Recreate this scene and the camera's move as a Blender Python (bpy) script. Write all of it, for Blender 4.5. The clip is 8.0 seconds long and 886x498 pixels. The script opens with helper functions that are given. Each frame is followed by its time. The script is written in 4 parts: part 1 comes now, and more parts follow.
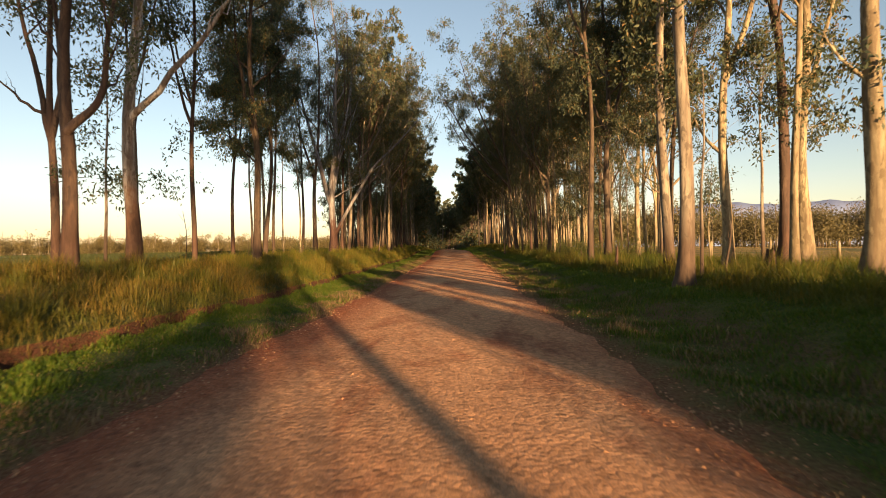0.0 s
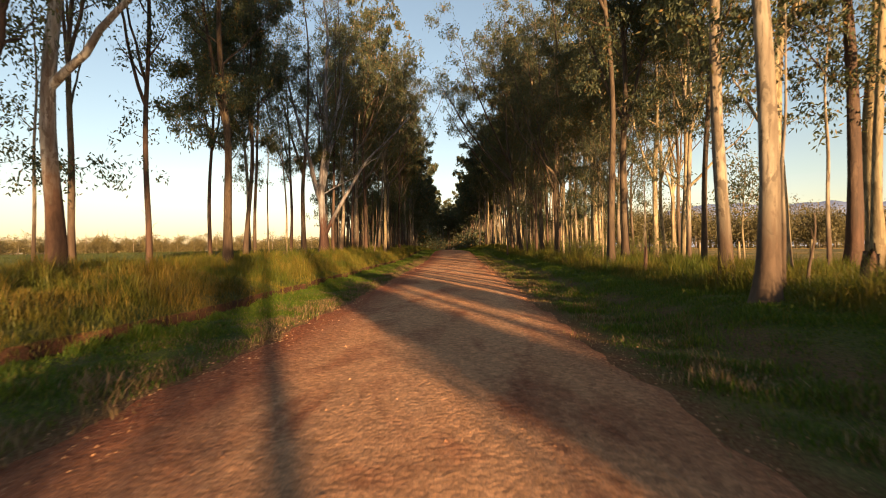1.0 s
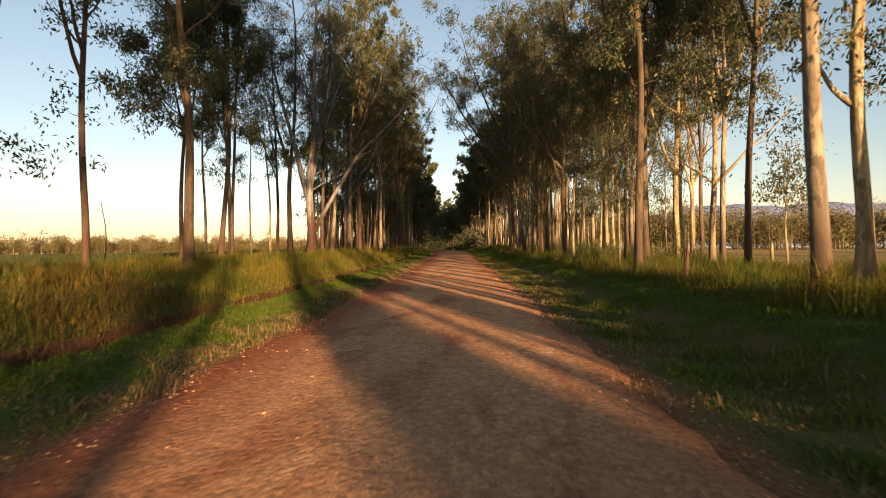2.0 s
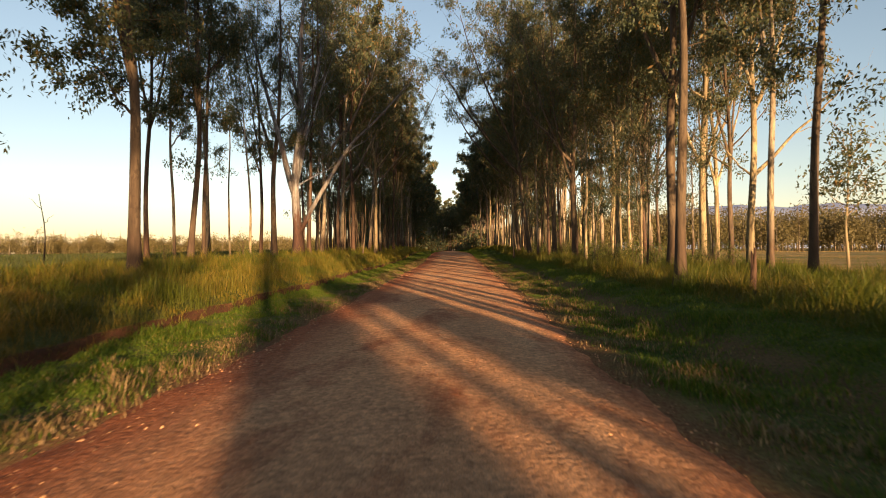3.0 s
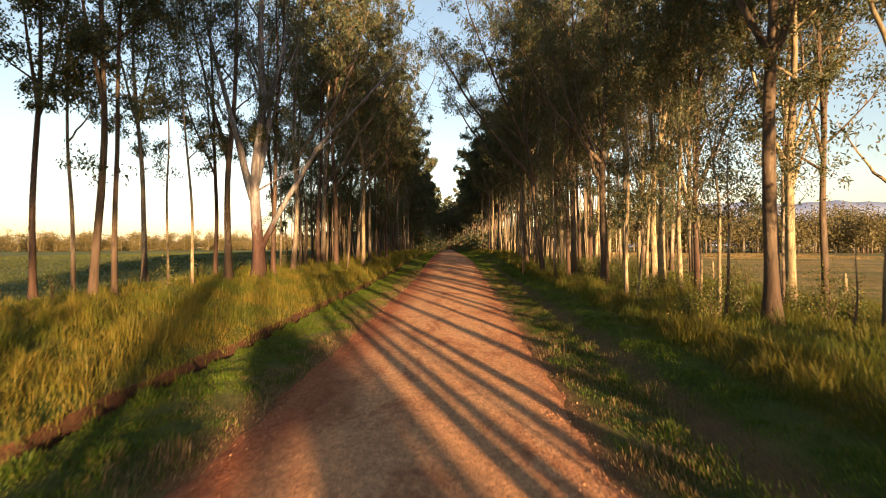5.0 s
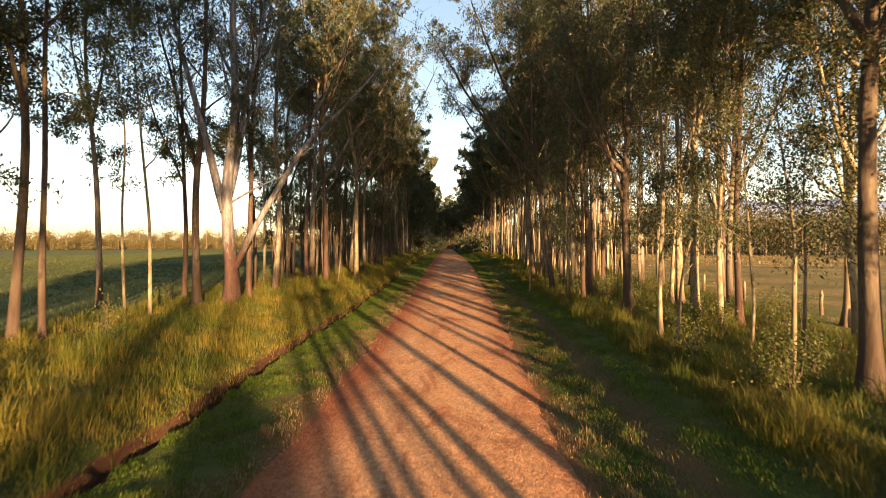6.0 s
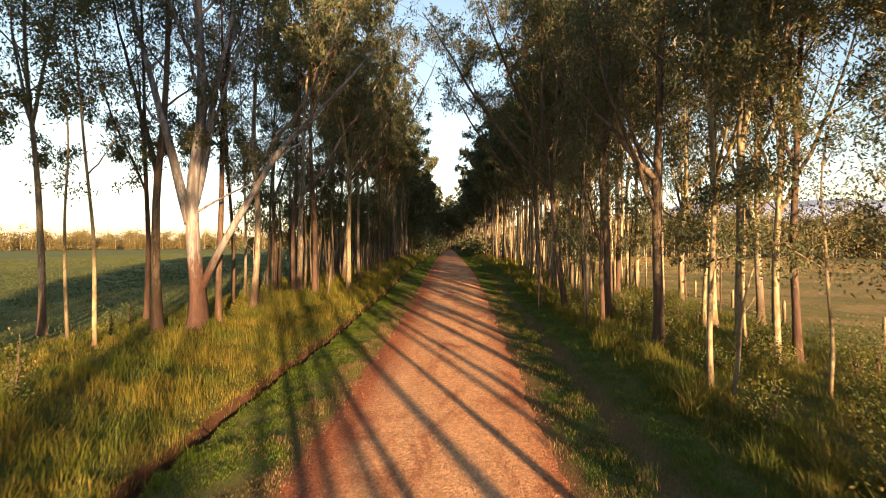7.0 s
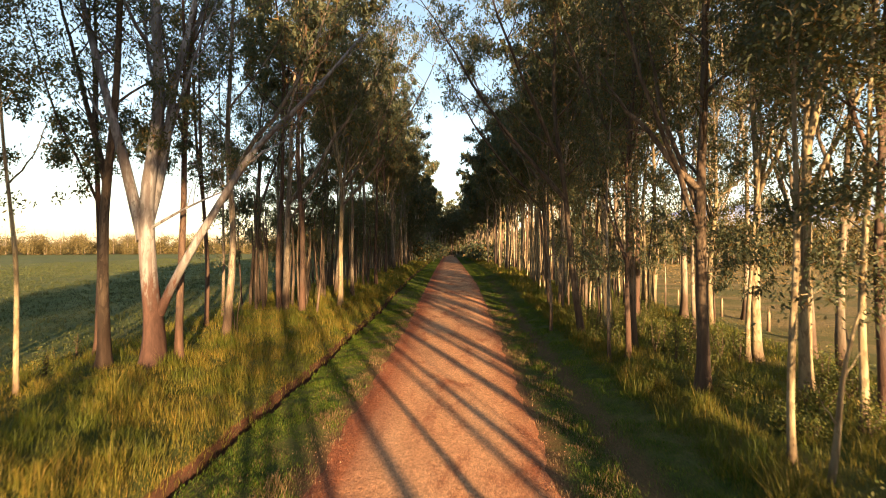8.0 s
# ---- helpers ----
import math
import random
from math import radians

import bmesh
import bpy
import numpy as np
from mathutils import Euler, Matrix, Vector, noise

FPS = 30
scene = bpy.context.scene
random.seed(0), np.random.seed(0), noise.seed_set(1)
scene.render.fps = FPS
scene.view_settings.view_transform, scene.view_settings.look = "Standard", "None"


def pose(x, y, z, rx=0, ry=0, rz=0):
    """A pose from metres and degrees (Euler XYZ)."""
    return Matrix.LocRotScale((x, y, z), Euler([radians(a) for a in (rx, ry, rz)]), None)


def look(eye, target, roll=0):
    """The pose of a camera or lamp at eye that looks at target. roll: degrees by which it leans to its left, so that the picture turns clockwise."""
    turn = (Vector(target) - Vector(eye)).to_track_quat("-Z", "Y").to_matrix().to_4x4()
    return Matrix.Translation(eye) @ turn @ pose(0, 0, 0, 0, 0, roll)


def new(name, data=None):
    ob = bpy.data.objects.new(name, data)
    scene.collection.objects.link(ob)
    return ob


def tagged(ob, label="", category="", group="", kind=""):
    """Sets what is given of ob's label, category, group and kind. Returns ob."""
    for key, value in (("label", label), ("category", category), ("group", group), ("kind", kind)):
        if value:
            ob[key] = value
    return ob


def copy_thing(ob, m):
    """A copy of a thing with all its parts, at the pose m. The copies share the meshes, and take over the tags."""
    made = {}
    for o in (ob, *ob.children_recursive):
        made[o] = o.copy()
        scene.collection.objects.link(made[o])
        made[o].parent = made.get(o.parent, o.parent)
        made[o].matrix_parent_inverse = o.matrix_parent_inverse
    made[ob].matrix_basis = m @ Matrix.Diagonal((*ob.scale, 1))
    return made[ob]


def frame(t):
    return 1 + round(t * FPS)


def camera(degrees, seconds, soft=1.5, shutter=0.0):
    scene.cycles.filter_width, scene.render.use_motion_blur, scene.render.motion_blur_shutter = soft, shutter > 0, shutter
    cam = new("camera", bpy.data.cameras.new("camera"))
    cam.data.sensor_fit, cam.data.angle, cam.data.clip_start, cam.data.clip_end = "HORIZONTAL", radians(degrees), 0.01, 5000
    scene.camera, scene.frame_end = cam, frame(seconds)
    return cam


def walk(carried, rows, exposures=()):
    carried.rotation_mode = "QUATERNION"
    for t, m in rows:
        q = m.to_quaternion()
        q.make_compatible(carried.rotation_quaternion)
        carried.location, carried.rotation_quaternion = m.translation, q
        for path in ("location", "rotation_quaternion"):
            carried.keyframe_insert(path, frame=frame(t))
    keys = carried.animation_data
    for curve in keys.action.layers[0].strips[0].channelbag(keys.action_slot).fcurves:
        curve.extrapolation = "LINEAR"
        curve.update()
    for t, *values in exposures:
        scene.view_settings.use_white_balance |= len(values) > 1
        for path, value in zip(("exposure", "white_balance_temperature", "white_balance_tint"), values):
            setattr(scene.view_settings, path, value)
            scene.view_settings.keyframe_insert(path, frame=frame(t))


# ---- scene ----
cam = camera(80.0, 8.0, soft=0.5, shutter=0.4)
PATH = [
    (0, (0.556, 0.329, 1.549), (0.5169, 2.329, 1.5503), -0.74),
    (0.5, (0.610, 1.982, 1.548), (0.5697, 3.982, 1.5489), -0.68),
    (1, (0.664, 3.742, 1.567), (0.6223, 5.742, 1.5690), -0.62),
    (1.5, (0.716, 5.407, 1.585), (0.6739, 7.407, 1.5888), -0.57),
    (3, (0.859, 10.468, 1.662), (0.8145, 12.468, 1.6676), -0.41),
    (3.5, (0.899, 12.180, 1.926), (0.8541, 14.180, 1.9298), -0.36),
    (4, (0.934, 14.015, 2.314), (0.8885, 16.015, 2.3146), -0.32),
    (4.5, (0.963, 15.799, 2.599), (0.9172, 17.799, 2.5953), -0.27),
    (6, (1.009, 21.264, 4.168), (0.9603, 23.264, 4.1496), -0.13),
    (6.5, (1.008, 22.984, 4.586), (0.9577, 24.984, 4.5648), -0.09),
    (7, (0.997, 24.788, 4.905), (0.9452, 26.788, 4.8839), -0.04),
    (7.5, (0.976, 26.485, 5.185), (0.9221, 28.485, 5.1684), -0.00),
    (8, (0.943, 28.238, 5.518), (0.8876, 30.238, 5.5119), 0.04),
]
walk(cam, [(t, look(eye, target, roll)) for t, eye, target, roll in PATH], exposures=[(0.0, 1.70, 6600, 20), (3.0, 1.70, 6600, 20), (4.5, 1.94, 6650, 20), (8.0, 2.34, 6350, 18)])

# ---- world and sun ----
SUN_ELEVATION, SUN_AZIMUTH = 7.0, 159.8  # degrees; azimuth clockwise from the road's direction
world = bpy.data.worlds.new("sky")
scene.world = world
world.use_nodes = True
wn = world.node_tree.nodes
sky = wn.new("ShaderNodeTexSky")
sky.sky_type = "NISHITA"
sky.sun_disc = False
sky.sun_elevation, sky.sun_rotation = radians(SUN_ELEVATION), radians(SUN_AZIMUTH)
sky.air_density, sky.dust_density, sky.ozone_density = 1.0, 0.5, 1.0
wn["Background"].inputs["Strength"].default_value = 0.072
haze = wn.new("ShaderNodeHueSaturation")
haze.inputs["Saturation"].default_value = 0.88
haze.inputs["Hue"].default_value = 0.488
world.node_tree.links.new(sky.outputs["Color"], haze.inputs["Color"])
world.node_tree.links.new(haze.outputs["Color"], wn["Background"].inputs["Color"])

sun_data = bpy.data.lights.new("sun", "SUN")
sun_data.energy, sun_data.angle, sun_data.color = 5.0, radians(0.7), (1.0, 0.64, 0.29)
sun = new("sun", sun_data)
a, e = radians(SUN_AZIMUTH), radians(SUN_ELEVATION)
SUN_DIR = Vector((math.sin(a) * math.cos(e), math.cos(a) * math.cos(e), math.sin(e)))
sun.matrix_world = look(SUN_DIR * 100, (0, 0, 0))
SUN_SLOPE = -math.tan(a)  # how far a shadow drifts west for each metre along the road


# ---- shape of the land ----
def smooth_at(v, xs, zs):
    v = np.asarray(v, float)
    i = np.clip(np.searchsorted(xs, v) - 1, 0, len(xs) - 2)
    x0, x1 = np.take(xs, i), np.take(xs, i + 1)
    t = np.clip((v - x0) / (x1 - x0), 0, 1)
    t = t * t * (3 - 2 * t)
    return np.take(zs, i) * (1 - t) + np.take(zs, i + 1) * t


def centre(y):
    """Where the road's middle lies across."""
    return np.interp(y, [-300, 0, 22, 42, 60, 87, 175, 400], [-3.0, 0.0, 0.24, 0.42, 0.5, 0.38, -1.2, -5.0])


def road_z(y):
    return np.interp(y, [-300, 20, 35, 50, 64, 76, 90, 110, 300], [0, 0, 0.15, 0.3, 0.5, 0.85, 1.2, 1.35, 1.4])


HALF = 2.85


def wave(x, y):
    """Soft unevenness of the land, about -1 to 1."""
    return (np.sin(x * 0.9 + 1.3 * np.sin(y * 0.37)) + np.sin(y * 0.71 + 1.7 * np.sin(x * 0.43 + 2.0)) + np.sin(x * 2.3 + y * 1.9) * 0.5) / 2.5


def swayed(u, y):
    """Across, with the gutter's own small wandering taken out."""
    sway = 0.07 * np.sin(y * 0.35) + 0.055 * np.sin(y * 1.63 + 1) + 0.045 * np.sin(y * 4.1 + 2) + 0.025 * np.sin(y * 7.7)
    return u + sway * np.exp(-((u + 5.5) / 0.9) ** 2)


def ground_z(x, y):
    x, y = np.asarray(x, float), np.asarray(y, float)
    u = swayed(x - centre(y), y)
    bank = smooth_at(u, [-4000, -60, -22, -14, -9.5, -7.6, -6.3, -5.72, -5.62, -5.46, -5.36, -3.4, -2.85, -2.5, 2.5, 2.85, 3.6, 6.3, 10, 15, 25, 60, 7000],
                     [0.9, 0.7, 0.8, 1.0, 0.95, 0.68, 0.38, 0.2, -0.11, -0.12, 0.03, 0.03, -0.01, -0.05, -0.05, -0.01, 0.03, 0.58, 0.72, 0.66, 0.4, 0.3, 0.5])
    rough = np.clip((np.abs(u) - 2.9) / 3.0, 0, 1)
    far = np.clip(1 - np.abs(u) / 90, 0, 1)
    return road_z(y) * (0.3 + 0.7 * far) + bank + wave(x, y) * 0.07 * rough + wave(x * 0.21, y * 0.19) * 0.09 * rough


def gz(x, y):
    return float(ground_z(x, y))


# ---- materials ----
def nodes_of(name):
    m = bpy.data.materials.new(name)
    m.use_nodes = True
    t = m.node_tree
    return m, t.nodes, t.links, t.nodes["Principled BSDF"]


def put(links, nodes, kind, inputs=(), **props):
    n = nodes.new(kind)
    for k, v in props.items():
        if k == "noise_dimensions":
            n.noise_dimensions = v
        elif k == "operation":
            n.operation = v
        elif k == "blend_type":
            n.blend_type = v
        elif k == "data_type":
            n.data_type = v
        elif k == "attribute_name":
            n.attribute_name = v
    for k, v in dict(inputs).items():
        if isinstance(v, bpy.types.NodeSocket):
            links.new(v, n.inputs[k])
        else:
            n.inputs[k].default_value = v
    return n


def ramp(links, nodes, fac, stops):
    n = nodes.new("ShaderNodeValToRGB")
    r = n.color_ramp
    while len(r.elements) < len(stops):
        r.elements.new(0.5)
    for el, (p, c) in zip(r.elements, stops):
        el.position = p
        el.color = (*c, 1) if not np.isscalar(c) else (c, c, c, 1)
    links.new(fac, n.inputs["Fac"])
    return n.outputs["Color"]


def mix(links, nodes, fac, a, b, blend="MIX"):
    n = nodes.new("ShaderNodeMix")
    n.data_type, n.blend_type = "RGBA", blend
    for key, v in ((0, fac), (6, a), (7, b)):
        if isinstance(v, bpy.types.NodeSocket):
            links.new(v, n.inputs[key])
        elif key == 0:
            n.inputs[key].default_value = v
        else:
            n.inputs[key].default_value = (*v, 1)
    return n.outputs[2]


def noise_of(links, nodes, vector, scale, detail=4.0, rough=0.55, distortion=0.0):
    n = put(links, nodes, "ShaderNodeTexNoise", {"Vector": vector, "Scale": scale, "Detail": detail, "Roughness": rough, "Distortion": distortion})
    return n.outputs["Fac"]


def bump_to(links, nodes, bsdf, height, strength, distance):
    b = put(links, nodes, "ShaderNodeBump", {"Height": height, "Strength": strength, "Distance": distance})
    links.new(b.outputs["Normal"], bsdf.inputs["Normal"])


def stretched(links, nodes, vector, sx, sy, sz):
    n = nodes.new("ShaderNodeMapping")
    n.inputs["Scale"].default_value = (sx, sy, sz)
    links.new(vector, n.inputs["Vector"])
    return n.outputs["Vector"]


def dirt_road_material():
    m, n, l, b = nodes_of("red_gravel")
    pos = n.new("ShaderNodeNewGeometry").outputs["Position"]
    across = put(l, n, "ShaderNodeAttribute", attribute_name="across").outputs["Fac"]
    broad = noise_of(l, n, stretched(l, n, pos, 0.6, 0.16, 1), 1.0, 4)
    streak = noise_of(l, n, stretched(l, n, pos, 3.0, 0.25, 1), 1.0, 5)
    grit = noise_of(l, n, pos, 55.0, 3, 0.7)
    speck = put(l, n, "ShaderNodeTexVoronoi", {"Vector": pos, "Scale": 38.0}).outputs["Distance"]
    pebble = put(l, n, "ShaderNodeTexVoronoi", {"Vector": pos, "Scale": 19.0, "Randomness": 1.0})
    mottle = noise_of(l, n, pos, 7.0, 6, 0.7, 0.5)
    # wheel lines are paler, the sides keep loose red earth
    west = put(l, n, "ShaderNodeMath", {0: across, 1: -0.4}, operation="ADD").outputs[0]
    side = put(l, n, "ShaderNodeMath", {0: west}, operation="ABSOLUTE").outputs[0]
    edge = put(l, n, "ShaderNodeMath", {0: streak, 1: 1.1, 2: side}, operation="MULTIPLY_ADD").outputs[0]
    n_edge = put(l, n, "ShaderNodeMath", {0: edge, 1: 0.25}, operation="MULTIPLY").outputs[0]
    red = ramp(l, n, n_edge, [(0.0, 0.0), (0.54, 0.0), (0.82, 1.0), (1.0, 1.0)])
    pale = ramp(l, n, broad, [(0.25, (0.64, 0.31, 0.15)), (0.55, (0.73, 0.395, 0.205)), (0.8, (0.77, 0.46, 0.26))])
    earth = ramp(l, n, streak, [(0.3, (0.34, 0.098, 0.040)), (0.7, (0.46, 0.165, 0.072))])
    patch = ramp(l, n, noise_of(l, n, stretched(l, n, pos, 0.9, 0.35, 1), 1.0, 6, 0.65, 0.6), [(0.5, 0.0), (0.66, 0.85)])
    col = mix(l, n, red, pale, earth)
    col = mix(l, n, patch, col, (0.33, 0.105, 0.05))
    col = mix(l, n, ramp(l, n, grit, [(0.38, 0.5), (0.55, 0.0)]), col, (0.20, 0.10, 0.06))
    col = mix(l, n, ramp(l, n, speck, [(0.14, 0.5), (0.24, 0.0)]), col, (0.66, 0.48, 0.35))
    col = mix(l, n, 1.0, col, ramp(l, n, pebble.outputs["Color"], [(0.1, 0.72), (0.9, 1.18)]), "MULTIPLY")
    col = mix(l, n, 1.0, col, ramp(l, n, mottle, [(0.3, 0.72), (0.5, 1.0), (0.7, 1.14)]), "MULTIPLY")
    l.new(col, b.inputs["Base Color"])
    b.inputs["Roughness"].default_value = 0.95
    b.inputs["Specular IOR Level"].default_value = 0.15
    small = noise_of(l, n, pos, 12.0, 9, 0.8)
    round_top = put(l, n, "ShaderNodeMath", {0: pebble.outputs["Distance"], 1: -0.9, 2: small}, operation="MULTIPLY_ADD").outputs[0]
    bump_to(l, n, b, round_top, 1.0, 0.045)
    return m


def land_material():
    m, n, l, b = nodes_of("verge_and_paddock")
    pos = n.new("ShaderNodeNewGeometry").outputs["Position"]
    across = put(l, n, "ShaderNodeAttribute", attribute_name="across").outputs["Fac"]
    broad = noise_of(l, n, pos, 0.35, 5, 0.6)
    mid = noise_of(l, n, pos, 2.2, 5, 0.65)
    fine = noise_of(l, n, pos, 22.0, 4, 0.7)
    green = ramp(l, n, mid, [(0.3, (0.045, 0.075, 0.015)), (0.55, (0.075, 0.108, 0.026)), (0.75, (0.12, 0.115, 0.04))])
    straw = ramp(l, n, mid, [(0.3, (0.23, 0.17, 0.075)), (0.7, (0.37, 0.275, 0.125))])
    pasture = mix(l, n, ramp(l, n, noise_of(l, n, stretched(l, n, pos, 0.09, 0.22, 1), 1.0, 5, 0.6, 0.4), [(0.42, 0.0), (0.6, 0.8)]), straw, (0.13, 0.14, 0.045))
    earth = ramp(l, n, mid, [(0.3, (0.20, 0.07, 0.035)), (0.7, (0.31, 0.125, 0.062))])
    col = mix(l, n, ramp(l, n, broad, [(0.42, 0.0), (0.62, 0.4)]), green, straw)
    # dry paddock off to the east
    east = put(l, n, "ShaderNodeMath", {0: across, 1: 0.01}, operation="MULTIPLY").outputs[0]
    col = mix(l, n, ramp(l, n, east, [(0.13, 0.0), (0.2, 0.9)]), col, pasture)
    west = put(l, n, "ShaderNodeMath", {0: across, 1: -0.01}, operation="MULTIPLY").outputs[0]
    col = mix(l, n, ramp(l, n, west, [(0.14, 0.0), (0.2, 0.8)]), col, ramp(l, n, broad, [(0.35, (0.12, 0.15, 0.05)), (0.65, (0.18, 0.19, 0.065))]))
    # an old wheel track along the east verge
    track = put(l, n, "ShaderNodeMath", {0: across, 1: -4.6}, operation="ADD").outputs[0]
    track = put(l, n, "ShaderNodeMath", {0: track}, operation="ABSOLUTE").outputs[0]
    col = mix(l, n, ramp(l, n, track, [(0.2, 0.85), (0.6, 0.0)]), col, (0.17, 0.10, 0.055))
    # bare red earth and litter beside the gravel, and in the gutter
    side = put(l, n, "ShaderNodeMath", {0: across}, operation="ABSOLUTE").outputs[0]
    wob = put(l, n, "ShaderNodeMath", {0: mid, 1: 1.6, 2: side}, operation="MULTIPLY_ADD").outputs[0]
    wob = put(l, n, "ShaderNodeMath", {0: wob, 1: 0.1}, operation="MULTIPLY").outputs[0]
    litter = mix(l, n, ramp(l, n, fine, [(0.4, 0.0), (0.6, 1.0)]), earth, (0.23, 0.14, 0.07))
    col = mix(l, n, ramp(l, n, wob, [(0.36, 1.0), (0.43, 0.0)]), col, litter)
    gutter = put(l, n, "ShaderNodeMath", {0: across, 1: 5.58}, operation="ADD").outputs[0]
    gutter = put(l, n, "ShaderNodeMath", {0: gutter}, operation="ABSOLUTE").outputs[0]
    gutter = put(l, n, "ShaderNodeMath", {0: noise_of(l, n, pos, 5.0, 4, 0.7), 1: 0.16, 2: gutter}, operation="MULTIPLY_ADD").outputs[0]
    col = mix(l, n, ramp(l, n, gutter, [(0.24, 0.8), (0.34, 0.0)]), col, earth)
    bare = ramp(l, n, noise_of(l, n, pos, 0.8, 4), [(0.3, 0.8), (0.5, 1.0)])
    # gutter bed: the dark earth colour includes painted shade under the grassy lip
    col = mix(l, n, mix(l, n, 1.0, ramp(l, n, gutter, [(0.2, 1.0), (0.29, 0.0)]), bare, "MULTIPLY"), col, (0.085, 0.036, 0.024))
    col = mix(l, n, ramp(l, n, fine, [(0.35, 0.65), (0.58, 0.0)]), col, (0.04, 0.042, 0.02))
    l.new(col, b.inputs["Base Color"])
    b.inputs["Roughness"].default_value = 1.0
    b.inputs["Specular IOR Level"].default_value = 0.1
    bump_to(l, n, b, fine, 0.9, 0.06)
    return m


def bark_material(name, low, mid_tone, high, base, base_top, rough_bark):
    m, n, l, b = nodes_of(name)
    tc = n.new("ShaderNodeTexCoord")
    obj = tc.outputs["Object"]
    rnd = n.new("ShaderNodeObjectInfo").outputs["Random"]
    grain = noise_of(l, n, stretched(l, n, obj, 9, 9, 1.3 if rough_bark else 2.2), 1.0, 7, 0.65, 0.4)
    patch = noise_of(l, n, stretched(l, n, obj, 2.2, 2.2, 0.7), 1.0, 4, 0.55, 0.8)
    tone = put(l, n, "ShaderNodeMath", {0: patch, 1: 0.6, 2: put(l, n, "ShaderNodeMath", {0: grain, 1: 0.4}, operation="MULTIPLY").outputs[0]}, operation="MULTIPLY_ADD").outputs[0]
    col = ramp(l, n, tone, [(0.32, low), (0.5, mid_tone), (0.66, high)])
    val = ramp(l, n, rnd, [(0.0, 0.72), (1.0, 1.15)])
    col = mix(l, n, 1.0, col, val, "MULTIPLY")
    # flaking plates; their dark patches also paint in dappled leaf shade
    flake_and_dapple = noise_of(l, n, stretched(l, n, obj, 5.5, 5.5, 1.6), 1.0, 5, 0.6, 1.2)
    col = mix(l, n, ramp(l, n, flake_and_dapple, [(0.52, 0.0), (0.57, 0.8)]), col, low)
    # long weathered streaks down the trunk
    run = noise_of(l, n, stretched(l, n, obj, 4.5, 4.5, 0.28), 1.0, 5, 0.6, 0.6)
    col = mix(l, n, ramp(l, n, run, [(0.47, 0.0), (0.58, 0.7)]), col, tuple(0.5 * (p + q) for p, q in zip(low, base)))
    # rough persistent bark round the foot
    z = n.new("ShaderNodeSeparateXYZ")
    l.new(obj, z.inputs[0])
    ragged = put(l, n, "ShaderNodeMath", {0: patch, 1: 0.6, 2: put(l, n, "ShaderNodeMath", {0: grain, 1: 0.9}, operation="MULTIPLY").outputs[0]}, operation="MULTIPLY_ADD").outputs[0]
    foot = put(l, n, "ShaderNodeMath", {0: ragged, 1: -base_top * 1.5, 2: z.outputs["Z"]}, operation="MULTIPLY_ADD").outputs[0]
    foot = put(l, n, "ShaderNodeMath", {0: foot, 1: 0.2, 2: 0.5}, operation="MULTIPLY_ADD").outputs[0]
    brown = ramp(l, n, grain, [(0.3, tuple(c * 0.45 for c in base)), (0.7, base)])
    col = mix(l, n, ramp(l, n, foot, [(0.43, 1.0), (0.6, 0.0)]), col, brown)
    l.new(col, b.inputs["Base Color"])
    b.inputs["Roughness"].default_value = 0.85
    b.inputs["Specular IOR Level"].default_value = 0.25
    bump_to(l, n, b, grain, 0.9 if rough_bark else 0.45, 0.03)
    return m


def leaf_material(name, dark, light, spread, through_light, patch=None, glow=(1.3, 1.2, 0.5)):
    m, n, l, b = nodes_of(name)
    isl = n.new("ShaderNodeNewGeometry").outputs["Random Per Island"]
    rnd = n.new("ShaderNodeObjectInfo").outputs["Random"]
    col = ramp(l, n, isl, [(0.0, dark), (0.8, light), (1.0, spread)])
    col = mix(l, n, 1.0, col, ramp(l, n, rnd, [(0.0, (0.75, 0.78, 0.8)), (1.0, (1.2, 1.12, 1.0))]), "MULTIPLY")
    if patch:
        pos = n.new("ShaderNodeNewGeometry").outputs["Position"]
        col = mix(l, n, ramp(l, n, noise_of(l, n, pos, 0.55, 4, 0.6), [(0.45, 0.0), (0.6, 0.75)]), col, patch)
    l.new(col, b.inputs["Base Color"])
    b.inputs["Roughness"].default_value = 0.55
    b.inputs["Specular IOR Level"].default_value = 0.35
    tr = n.new("ShaderNodeBsdfTranslucent")
    l.new(mix(l, n, 1.0, col, glow, "MULTIPLY"), tr.inputs["Color"])
    ms = n.new("ShaderNodeMixShader")
    ms.inputs[0].default_value = through_light
    l.new(b.outputs[0], ms.inputs[1])
    l.new(tr.outputs[0], ms.inputs[2])
    l.new(ms.outputs[0], n["Material Output"].inputs["Surface"])
    return m


ROAD = dirt_road_material()
LAND = land_material()
PALE_BARK = bark_material("smooth_pale_gum_bark", (0.11, 0.085, 0.05), (0.28, 0.23, 0.14), (0.43, 0.37, 0.235), (0.14, 0.10, 0.062), 0.45, False)
STOCKING_BARK = bark_material("pale_gum_bark_with_brown_stocking", (0.11, 0.085, 0.065), (0.35, 0.32, 0.28), (0.52, 0.49, 0.44), (0.13, 0.075, 0.05), 2.4, False)
BROWN_BARK = bark_material("red_brown_gum_bark", (0.045, 0.033, 0.024), (0.115, 0.085, 0.058), (0.2, 0.155, 0.105), (0.082, 0.055, 0.038), 1.4, True)
GREY_BARK = bark_material("grey_brown_gum_bark", (0.09, 0.074, 0.055), (0.225, 0.188, 0.138), (0.36, 0.315, 0.24), (0.105, 0.072, 0.05), 1.3, False)
